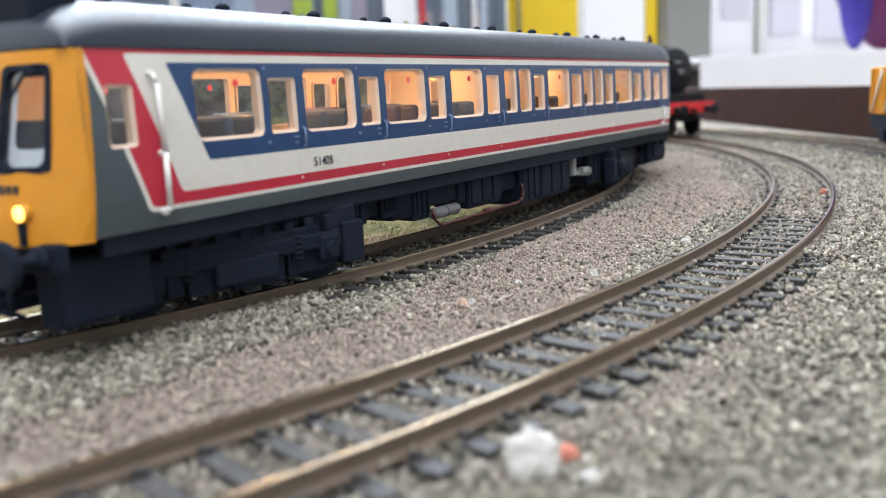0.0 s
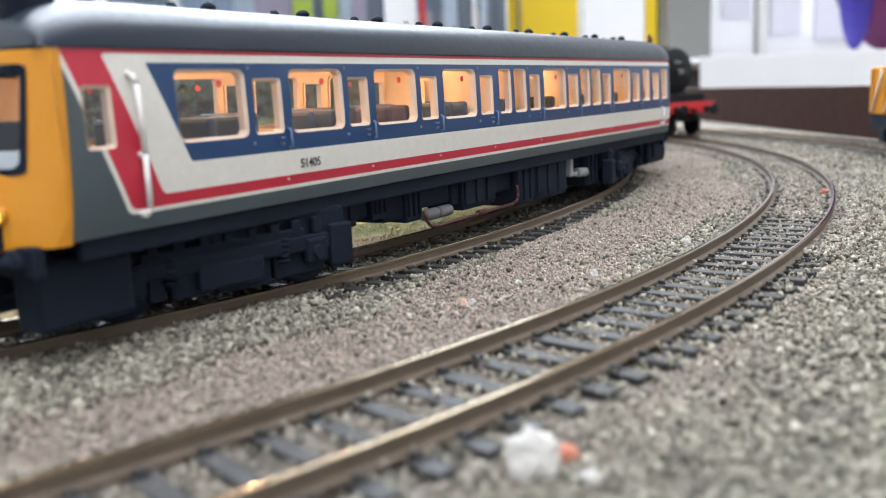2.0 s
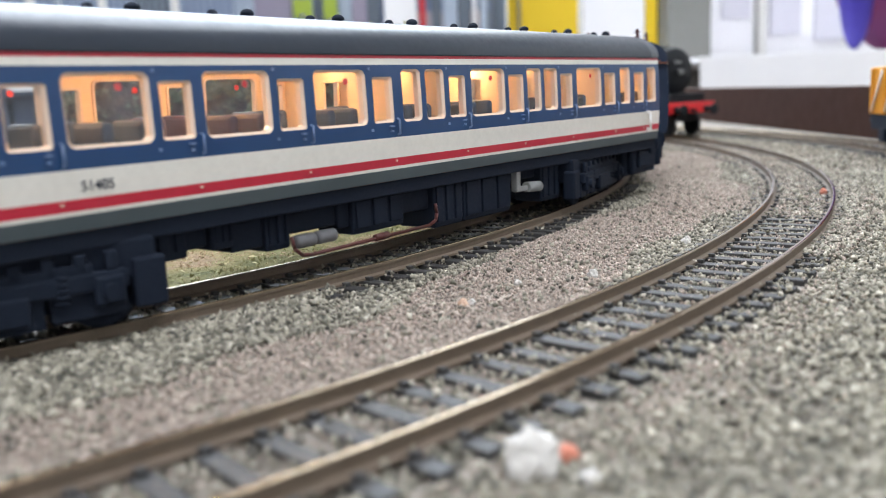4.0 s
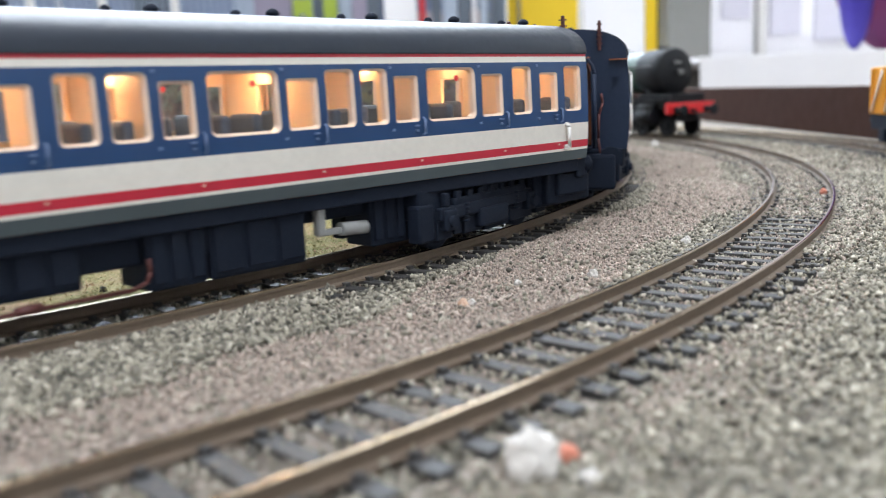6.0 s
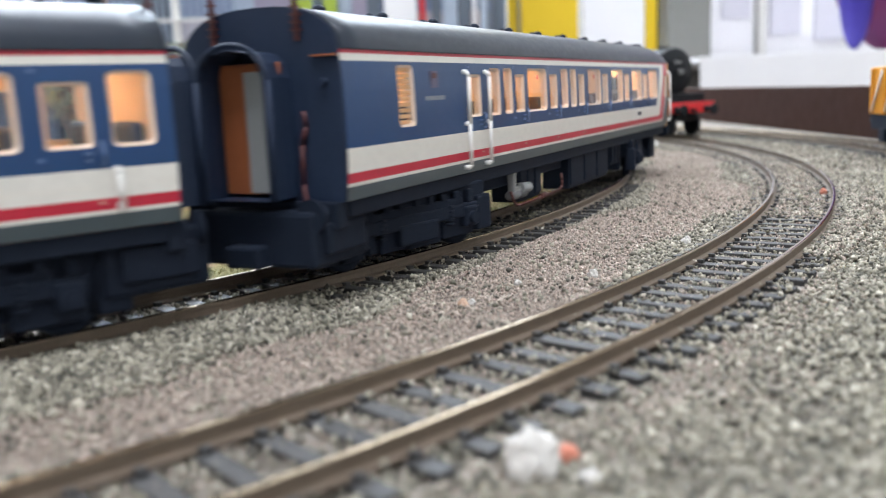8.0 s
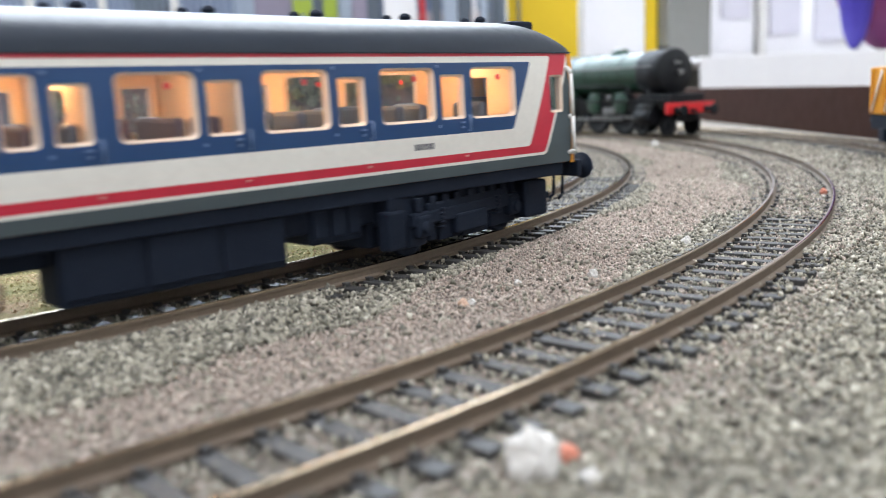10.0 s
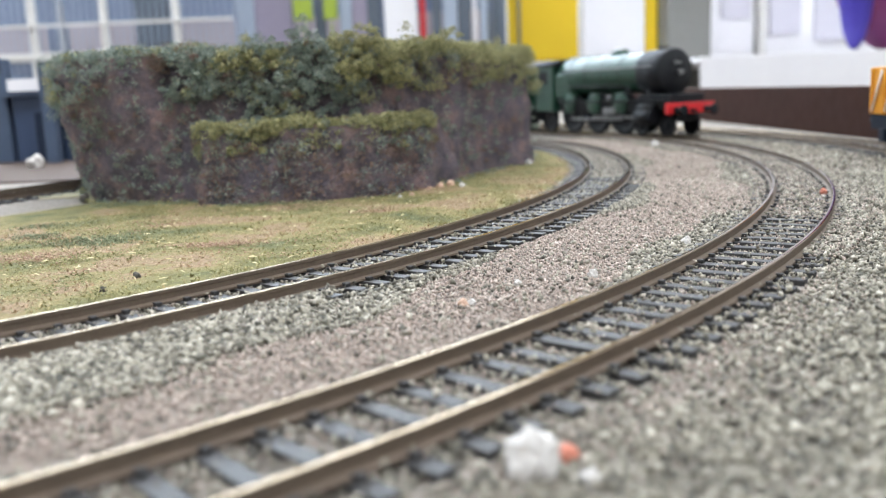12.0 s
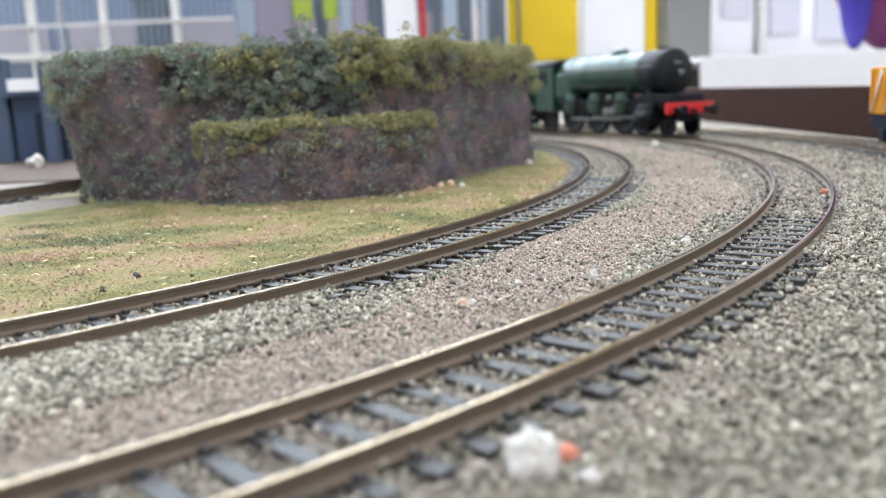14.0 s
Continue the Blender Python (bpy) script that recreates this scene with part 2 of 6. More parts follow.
# Opaque cream: the lamplit glow of clear window edges is put into the colour.
M["frame"] = worn("cream_glazing_edge_glow", srgb(222, 200, 182), srgb(204, 180, 160), 400, 0.16)
M["frosted"] = worn("frosted_clear_moulding", srgb(190, 194, 200), srgb(170, 176, 186), 300, 0.3)
M["louvre"] = worn("pale_orange_slats", srgb(222, 172, 118), srgb(206, 152, 98), 300, 0.5)
M["white"] = worn("white_painted_wire", srgb(232, 230, 226), srgb(214, 212, 208), 400, 0.4)
M["bronze"] = worn("dark_blue_handle", srgb(112, 132, 168), srgb(86, 106, 142), 400, 0.35)
M["steel"] = worn("worn_steel", srgb(150, 150, 150), srgb(110, 110, 112), 400, 0.35, 0.9)
M["grey_plate"] = worn("mid_grey_gangway_plate", srgb(150, 152, 152), srgb(132, 134, 134), 200, 0.5)
M["cylinder_grey"] = worn("dull_grey_cylinder", srgb(112, 112, 114), srgb(94, 94, 98), 400, 0.6)
M["red_iron"] = worn("rust_red_pipe", srgb(92, 42, 38), srgb(68, 32, 31), 400, 0.5)
M["glass"] = clear("clear_window_plastic")
M["strip"] = glow("warm_interior_strip", (1.0, 0.69, 0.44, 1), 13.0)
M["light_chip"] = glow("warm_light_chip", (1.0, 0.60, 0.28, 1), 240.0)
M["headlamp"] = glow("lit_amber_marker", (1.0, 0.60, 0.12, 1), 4.0)
M["sticker"] = worn("red_window_sticker", srgb(220, 52, 56), srgb(196, 40, 48), 400, 0.5)
M["ink"] = worn("dark_lettering", srgb(40, 44, 60), srgb(52, 56, 70), 400, 0.5)


def side_y(z):
    """Half the width at height z: the sides tuck in at the sill and at the gutter."""
    y = HALF_W
    if z < 0.023:
        y -= ((0.023 - z) / 0.008) ** 2 * 0.0007
    if z > 0.029:
        y -= ((z - 0.029) / 0.011) ** 2 * 0.0007
    return y


def corner_arc(cx, cz, r, a0, n=5):
    return [(cx + r * math.cos(a0 + i * math.pi / 2 / n), cz + r * math.sin(a0 + i * math.pi / 2 / n)) for i in range(n + 1)]


def rounded(x0, x1, z0, z1, r):
    """The outline of a rounded window."""
    x0, x1 = min(x0, x1), max(x0, x1)
    return corner_arc(x1 - r, z1 - r, r, 0) + corner_arc(x0 + r, z1 - r, r, math.pi / 2) + corner_arc(x0 + r, z0 + r, r, math.pi) + corner_arc(x1 - r, z0 + r, r, 1.5 * math.pi)


def side_skin(bm, side, inset, x0, x1, windows, mat):
    """One side wall with its window openings."""
    levels = [Z_SILL, 0.017, 0.0195, 0.023, 0.029, 0.033, 0.036, 0.038, Z_GUTTER]

    def vert(x, z):
        return bm.verts.new((x, side * (side_y(z) - inset), z))

    def face(pts):
        f = bm.faces.new([vert(*p) for p in pts])
        f.material_index = mat

    def column(xa, xb, za, zb):
        zs = [za] + [z for z in levels if za + 1e-6 < z < zb - 1e-6] + [zb]
        for p, q in zip(zs, zs[1:]):
            face([(xa, p), (xb, p), (xb, q), (xa, q)])

    wins = sorted((min(w[0], w[1]), max(w[0], w[1]), *w[2:]) for w in windows)
    x = x0
    for xa, xb, za, zb, r in wins:
        column(x, xa, Z_SILL, Z_GUTTER)
        column(xa, xb, Z_SILL, za)
        column(xa, xb, zb, Z_GUTTER)
        for cx, cz, ex, ez, a0 in ((xb - r, zb - r, xb, zb, 0), (xa + r, zb - r, xa, zb, math.pi / 2), (xa + r, za + r, xa, za, math.pi), (xb - r, za + r, xb, za, 1.5 * math.pi)):
            arc = corner_arc(cx, cz, r, a0)
            for p, q in zip(arc, arc[1:]):
                face([(ex, ez), p, q])
        x = xb
    column(x, x1, Z_SILL, Z_GUTTER)


def window_part(coach, side, w):
    """A flush glazed window: a moulded edge and a clear pane."""
    x0, x1, z0, z1, r = w
    out = rounded(x0, x1, z0, z1, r)
    inn = rounded(min(x0, x1) + 0.00045, max(x0, x1) - 0.00045, z0 + 0.00045, z1 - 0.00045, max(r - 0.0003, 0.0004))
    bm = bmesh.new()
    loops = []
    for pts, inset in ((out, -0.00005), (out, 0.0016), (inn, 0.0016), (inn, 0.0004), (out, -0.00005)):
        loops.append([bm.verts.new((x, side * (side_y(z) - inset), z)) for x, z in pts])
    n = len(out)
    for a, b in zip(loops[:-1], loops[1:]):
        for i in range(n):
            j = (i + 1) % n
            bm.faces.new((a[i], a[j], b[j], b[i]))
    bmesh.ops.recalc_face_normals(bm, faces=bm.faces[:])
    window = part("window", bm, M["frame"], coach, "flush window with a pale edge coloured as if lit")
    bm = bmesh.new()
    a = [bm.verts.new((x, side * (side_y(z) - 0.0004), z)) for x, z in inn]
    bm.faces.new(a[::-1] if side > 0 else a)
    pane = part("pane", bm, M["glass"], window)
    pane.visible_shadow = False
    if abs(x1 - x0) > 0.010:
        bm = bmesh.new()
        xm, zm = min(x0, x1) + 0.34 * abs(x1 - x0), z1 - 0.0021
        ring = [bm.verts.new((xm + 0.0006 * math.cos(a * math.pi / 6), side * (side_y(zm) - 0.0007), zm + 0.0006 * math.sin(a * math.pi / 6))) for a in range(12)]
        bm.faces.new(ring[::-1] if side > 0 else ring)
        ring = [bm.verts.new((v.co.x, v.co.y - side * 0.0001, v.co.z)) for v in ring]
        bm.faces.new(ring if side > 0 else ring[::-1])
        part("window_sticker", bm, M["sticker"], window, "small round red window sticker")
    return window


def roof_mesh(coach, cab, x0, x1):
    bm = bmesh.new()
    cols, prof = 18, []
    for i in range(cols + 1):
        a = math.pi * i / cols
        c, s = math.cos(a), math.sin(a)
        prof.append((math.copysign(abs(c) ** 0.80, c), s ** 0.92))
    xs = [x0 + (x1 - x0) * i / 40 for i in range(41)]
    if cab > 0:
        xs += [x1 - 0.0006 + 0.0009, x1 + 0.0012]
    rings = []
    dome = 0.016
    for x in sorted(set(xs + [cab * (HALF_L - d) for d in (0.014, 0.012, 0.010, 0.008, 0.006, 0.004, 0.002, 0.001)])):
        u = (cab * x - (HALF_L - dome)) / dome
        k = 1.0 if u <= 0 else math.sqrt(max(0.0, 1 - (u * 0.93) ** 2.6))
        ring = []
        for c, s in prof:
            yw = (side_y(Z_GUTTER) + 0.0005) * (1.0 if u <= 0 else 1 - 0.05 * u)
            ring.append(bm.verts.new((x, c * yw, Z_GUTTER + (Z_ROOF - Z_GUTTER) * s * k)))
        rings.append(ring)
    for a, b in zip(rings, rings[1:]):
        for i in range(cols):
            bm.faces.new((a[i], a[i + 1], b[i + 1], b[i])).smooth = True
    bm.faces.new(rings[0])
    bm.faces.new(rings[-1][::-1])
    bmesh.ops.recalc_face_normals(bm, faces=bm.faces[:])
    return part("roof", bm, M["roof"], coach, "satin dark grey arched roof")


def ventilator_mesh(big):
    bm = bmesh.new()
    if big:
        lathe(bm, [(0.0012, 0), (0.0009, 0.0004), (0.0009, 0.0006), (0.0013, 0.0008), (0.0013, 0.0013), (0.0008, 0.0018), (0.0002, 0.0020)], seg=14)
    else:
        lathe(bm, [(0.0010, 0), (0.0010, 0.0009), (0.0006, 0.0014), (0.0001, 0.0015)], seg=10)
    me = bpy.data.meshes.new("ventilator")
    bm.to_mesh(me)
    bm.free()
    me.materials.append(M["black"])
    me.shade_smooth()
    return me


VENT_BIG, VENT_SMALL = ventilator_mesh(True), ventilator_mesh(False)


def bogie(coach, x):
    b = new("bogie")
    b.parent = coach
    b.location.x = x
    bm = bmesh.new()
    for side in (-1, 1):
        y = side * 0.0120
        box(bm, -0.0200, 0.0200, y - 0.0008, y + 0.0008, 0.0062, 0.0090, 0.0004)
        box(bm, -0.0060, 0.0060, y - 0.0012, y + 0.0012, 0.0030, 0.0072, 0.0005)
        for ax in (-0.0170, 0.0170):
            box(bm, ax - 0.0022, ax + 0.0022, y - 0.0014, y + 0.0014, 0.0040, 0.0084, 0.0005)
            tube(bm, (ax, y, 0.006), (ax, y + side * 0.0022, 0.006), 0.0013, seg=10)
        for ax in (-0.0105, 0.0105):
            for i in range(5):
                tube(bm, (ax, y, 0.0050 + i * 0.0009), (ax, y, 0.0055 + i * 0.0009), 0.0011, seg=8)
        box(bm, -0.0150, 0.0150, y - 0.0006, y + 0.0006, 0.0086, 0.0104, 0.0004)
    box(bm, -0.0050, 0.0050, -0.0120, 0.0120, 0.0070, 0.0130, 0.0005)
    box(bm, -0.0262, 0.0262, -0.0066, 0.0066, 0.0026, 0.0132, 0.0008)
    box(bm, -0.0250, 0.0250, -0.0110, 0.0110, 0.0068, 0.0130, 0.0006)
    for side in (-1, 1):
        for xa, xb, z in ((-0.0196, -0.0090, 0.0022), (-0.0082, 0.0020, 0.0018), (0.0027, 0.0100, 0.0022), (0.0110, 0.0137, 0.0026), (0.0144, 0.0200, 0.0022)):
            box(bm, xa, xb, side * 0.0096, side * 0.0116, z, 0.0080, 0.0003)
        for e in (-1, 1):
            box(bm, e * 0.0210, e * 0.0262, side * 0.0085, side * 0.0118, 0.0024, 0.0100, 0.0005)
        for k in range(9):
            box(bm, -0.0186 + k * 0.0044, -0.0168 + k * 0.0044, side * 0.0114, side * 0.0126, 0.0090, 0.0118, 0.0003)
    part("bogie_frame", bm, M["black"], b)
    me = None
    for ax in (-0.0170, 0.0170):
        if me is None:
            bm = bmesh.new()
            turn = Matrix.Rotation(math.pi / 2, 4, "X")
            for side in (-1, 1):
                m = Matrix.Translation((0, side * GAUGE / 2, 0)) @ turn @ Matrix.Rotation(0 if side < 0 else math.pi, 4, "X")
                lathe(bm, [(0.0018, -0.0008), (WHEEL_R - 0.0010, -0.0010), (WHEEL_R, -0.0012), (WHEEL_R, 0.0008), (WHEEL_R - 0.0010, 0.0012), (WHEEL_R - 0.0014, 0.0006), (0.0016, 0.0004)], m, 28)
            tube(bm, (0, -0.011, 0), (0, 0.011, 0), 0.0010, seg=10)
            w = part("wheelset", bm, M["black"], b)
            me = w.data
        else:
            w = new("wheelset", me)
            w.parent = b
        w.location = (ax, 0, WHEEL_R)
    return b


def seat_mesh(mat):
    bm = bmesh.new()
    box(bm, -0.0030, 0.0030, -0.0042, 0.0042, 0.0172, 0.0225, 0.0008)
    box(bm, -0.0036, -0.0016, -0.0042, 0.0042, 0.0200, 0.0299, 0.0008)
    me = bpy.data.meshes.new("seat")
    bm.to_mesh(me)
    bm.free()
    me.materials.append(mat)
    return me


SEATS = [seat_mesh(M["seat"]), seat_mesh(M["seat_red"])]


def interior(coach, x0, x1, partitions, red_from, dark_lo=0.0, dark_hi=0.0):
    bm = bmesh.new()
    box(bm, x0, x1, -0.0148, 0.0148, 0.0150, 0.0168)
    part("floor", bm, M["wood"], coach)
    bm = bmesh.new()
    box(bm, x0, x1, -0.0135, 0.0135, 0.0386, 0.0390)
    part("inner_ceiling", bm, M["inner"], coach, "cream ceiling lining")
    bm = bmesh.new()
    box(bm, x0 + 0.004 + dark_lo, x1 - 0.004 - dark_hi, -0.0016, 0.0016, 0.0379, 0.0385, 0.0002)
    strip = part("light_strip", bm, M["strip"], coach, "warm glowing light strip")
    for i in range(7):
        x = 0.0775 - i * 0.0285
        bm = bmesh.new()
        box(bm, x - 0.0010, x + 0.0010, -0.0009, 0.0009, 0.0372, 0.0380, 0.0002)
        part("light_chip", bm, M["light_chip"], strip, "bright warm light chip")
    for x in partitions:
        bm = bmesh.new()
        box(bm, x - 0.0004, x + 0.0004, -0.0150, -0.0035, 0.0168, 0.0384)
        box(bm, x - 0.0004, x + 0.0004, 0.0035, 0.0150, 0.0168, 0.0384)
        box(bm, x - 0.0004, x + 0.0004, -0.0035, 0.0035, 0.0350, 0.0384)
        part("partition", bm, M["inner"], coach, "cream partition with a doorway")
    n = int((x1 - x0) / 0.0115)
    for i in range(n):
        x = x0 + 0.006 + i * 0.0115
        for y in (-0.0098, 0.0098):
            if abs(x) > 0.100 and x * red_from > 0:
                continue
            ob = new("seat", SEATS[1] if red_from - 0.01 < x < red_from + 0.035 and i % 3 else SEATS[0])
            ob.parent = coach
            ob.matrix_basis = Matrix.Translation((x, y, 0)) @ Matrix.Rotation(math.pi * (i % 2), 4, "Z")


def cab_front(coach, cab):
    """The yellow driving end with three windows, buffers and a lit marker lamp."""
    ys = [-0.0155, -0.0130, -0.0056, -0.0044, 0.0044, 0.0056, 0.0130, 0.0155]
    zs = [Z_SILL - 0.0004, 0.019, 0.0243, 0.0376, 0.0386, Z_GUTTER - 0.0003]

    def px(y, z, d=0.0):
        u = min(1.0, max(0.0, (z - 0.017) / 0.023))
        bulge = (0.0070 - 0.0040 * u ** 1.3) * (1 - abs(y / 0.0164) ** 3.2)
        return cab * (HALF_L + bulge - 0.0006 * u + 0.0002 - d)

    def loops(bm, y0, y1, z0, z1, d, r=0.0012):
        return [bm.verts.new((px(y, z, d), y, z)) for y, z in rounded(y0, y1, z0, z1, r)]

    bm = bmesh.new()
    yb = [-HALF_W + 0.0012] + ys[1:-1] + [HALF_W - 0.0012]
    for i in range(len(yb) - 1):
        for j in range(len(zs) - 1):
            if j == 2 and i in (1, 3, 5):
                continue
            ws = [(yb[i], zs[j]), (yb[i + 1], zs[j]), (yb[i + 1], zs[j + 1]), (yb[i], zs[j + 1])]
            steps = 4 if j in (0, 1, 4) or i in (1, 3, 5) else 1
            for t in range(steps):
                ya, yc = yb[i] + (yb[i + 1] - yb[i]) * t / steps, yb[i] + (yb[i + 1] - yb[i]) * (t + 1) / steps
                bm.faces.new([bm.verts.new((px(y, z), y, z)) for y, z in ((ya, zs[j]), (yc, zs[j]), (yc, zs[j + 1]), (ya, zs[j + 1]))])
    # returns round the corner on to the sides
    for side in (-1, 1):
        for z0, z1 in zip(zs, zs[1:]):
            pts = []
            for z in (z0, z1):
                pts.append([(px(side * (HALF_W - 0.0012), z), side * (HALF_W - 0.0012), z), (cab * (HALF_L + 0.00005), side * (side_y(z) + 0.00015), z)])
            bm.faces.new([bm.verts.new(p) for p in (pts[0][0], pts[0][1], pts[1][1], pts[1][0])])
        levels = [Z_SILL - 0.0004, Z_SILL, 0.017, 0.0195, 0.021, 0.023, 0.026, 0.029, 0.031, 0.033, 0.036, 0.038, Z_GUTTER - 0.0003]
        for z0, z1 in zip(levels, levels[1:]):
            strip = []
            for z in (z0, z1):
                lean = 0.0002 + 0.0012 * (z - Z_SILL) / (Z_GUTTER - Z_SILL)
                strip.append([(cab * (HALF_L + 0.00005), side * (side_y(z) + 0.00015), z), (cab * (HALF_L - lean), side * (side_y(z) + 0.00012), z), (cab * (HALF_L - lean), side * (side_y(z) - 0.0001), z)])
            for i in (0, 1):
                bm.faces.new([bm.verts.new(p) for p in (strip[0][i], strip[0][i + 1], strip[1][i + 1], strip[1][i])])
    bmesh.ops.remove_doubles(bm, verts=bm.verts[:], dist=1e-6)
    bmesh.ops.recalc_face_normals(bm, faces=bm.faces[:])
    front = part("cab_front", bm, M["yellow"], coach, "bright yellow cab front")
    for y0, y1 in ((ys[1], ys[2]), (ys[3], ys[4]), (ys[5], ys[6])):
        bm = bmesh.new()
        a = loops(bm, y0 - 0.0002, y1 + 0.0002, zs[2] - 0.0002, zs[3] + 0.0002, -0.0002)
        b = loops(bm, y0 + 0.0006, y1 - 0.0006, zs[2] + 0.0006, zs[3] - 0.0006, -0.0002)
        c = loops(bm, y0 + 0.0006, y1 - 0.0006, zs[2] + 0.0006, zs[3] - 0.0006, 0.001)
        n = len(a)
        for p, q in ((a, b), (b, c)):
            for i in range(n):
                j = (i + 1) % n
                bm.faces.new((p[i], p[j], q[j], q[i]))
        win = part("cab_window", bm, M["black"], front, "dark-framed cab window")
        bm = bmesh.new()
        ring = loops(bm, y0, y1, zs[2], zs[3], 0.0003)
        bm.faces.new(ring if cab > 0 else ring[::-1])
        ob = part("windscreen", bm, M["glass"], front)
        bm = bmesh.new()
        a = loops(bm, y0 + 0.0006, y1 - 0.0006, zs[2] + 0.0006, zs[3] - 0.0006, 0.0011)
        b = loops(bm, y0 + 0.0013, y1 - 0.0013, zs[2] + 0.0028, zs[3] - 0.0011, 0.0013)
        for i in range(n):
            j = (i + 1) % n
            bm.faces.new((a[i], a[j], b[j], b[i]))
        part("glazing_edge", bm, M["frosted"], win, "frosted edge of the moulded windscreen")
        ob.visible_shadow = False
    bm = bmesh.new()
    for i in range(4):
        y = 0.0088 - i * 0.0011
        box(bm, px(y, 0.0222) - 0.0001, px(y, 0.0222) + 0.0002, y - 0.0004, y + 0.0004, 0.0216, 0.0227)
    part("number_marks", bm, M["ink"], front, "small dark number marks")
    # roof box over the windscreens
    bm = bmesh.new()
    box(bm, cab * (HALF_L - 0.0085), cab * (HALF_L - 0.0012), -0.0062, 0.0062, 0.0398, 0.0474, 0.0006)
    part("indicator_box", bm, M["black"], coach, "black destination box above the cab windows")
    # wiper
    bm = bmesh.new()
    for y in (0.0105, -0.0085):
        rod(bm, [(px(y, 0.0372, -0.0004), y, 0.0376), (px(y - 0.002, 0.033, -0.0009), y - 0.0022, 0.0335), (px(y - 0.003, 0.029, -0.0007), y - 0.0030, 0.0290)], 0.00025)
        box(bm, px(y, 0.037) - 0.0007, px(y, 0.037) + 0.0007, y - 0.0014, y + 0.0014, 0.0362, 0.0378, 0.0003)
    part("wiper", bm, M["black"], front)
    for y in (0.0098, -0.0098):
        bm = bmesh.new()
        m = Matrix.Translation((px(y, 0.019, -0.0001), y, 0.0192)) @ Matrix.Rotation(cab * math.pi / 2, 4, "Y")
        lathe(bm, [(0.0013, -0.001), (0.0013, 0.0003), (0.0010, 0.0004)], m, 16)
        part("lamp_rim", bm, M["yellow"], front)
        bm = bmesh.new()
        lathe(bm, [(0.00105, 0.0002), (0.00095, 0.0007), (0.0004, 0.0010)], m, 16)
        part("marker_lamp", bm, M["headlamp"] if cab > 0 else M["steel"], front, "lit amber marker lamp" if cab > 0 else "unlit marker lamp")
        bm = bmesh.new()
        box(bm, px(y, 0.0168) - 0.0003, px(y, 0.0168) + 0.0006, y - 0.0003, y + 0.0003, 0.0150, 0.0180)
        part("lamp_iron", bm, M["black"], front)
    for y in (0.0113, -0.0113):
        bm = bmesh.new()
        m = Matrix.Translation((cab * (HALF_L + 0.0046), y, 0.0132)) @ Matrix.Rotation(cab * math.pi / 2, 4, "Y")
        lathe(bm, [(0.0018, -0.002), (0.0018, 0.0012), (0.0014, 0.0014), (0.0009, 0.0016), (0.0009, 0.0046), (0.0030, 0.0048), (0.0032, 0.0053), (0.0024, 0.0058)], m, 22)
        part("buffer", bm, M["black"], coach, "round black sprung buffer")
    bm = bmesh.new()
    e = cab * (HALF_L + 0.0042)
    box(bm, e - 0.0009, e + 0.0009, -0.0150, 0.0150, 0.0112, 0.0152, 0.0004)
    box(bm, e - 0.0006, e + 0.0030, -0.0010, 0.0010, 0.0116, 0.0138, 0.0003)
    for y in (0.0045, -0.0045, 0.0072):
        rod(bm, [(e + cab * 0.001, y, 0.0135), (e + cab * 0.0032, y, 0.0110), (e + cab * 0.0030, y, 0.0062), (e + cab * 0.0014, y, 0.0052)], 0.0004)
    part("buffer_beam", bm, M["black"], coach, "black buffer beam with hanging hoses")
    bm = bmesh.new()
    box(bm, cab * (HALF_L - 0.010), cab * (HALF_L + 0.0068), -0.0016, 0.0016, 0.0052, 0.0068, 0.0003)
    box(bm, cab * (HALF_L + 0.0064), cab * (HALF_L + 0.0076), -0.0030, 0.0030, 0.0050, 0.0066, 0.0003)
    rod(bm, [(cab * (HALF_L + 0.002), 0, 0.0066), (cab * (HALF_L + 0.0055), 0, 0.0088), (cab * (HALF_L + 0.0072), 0, 0.0076)], 0.0005)
    part("coupling", bm, M["black"], coach, "black hook-and-bar model coupling")
    bm = bmesh.new()
    xa, xb = sorted((cab * (HALF_L - 0.0120), cab * (HALF_L + (0.0030 if cab > 0 else -0.0040))))
    for side in (-1, 1):
        box(bm, xa, xb, side * 0.0062, side * 0.0118, 0.0030, 0.0124 if cab > 0 else 0.0114, 0.0008)
    part("front_fairing", bm, M["black"], coach, "black block under the cab end")


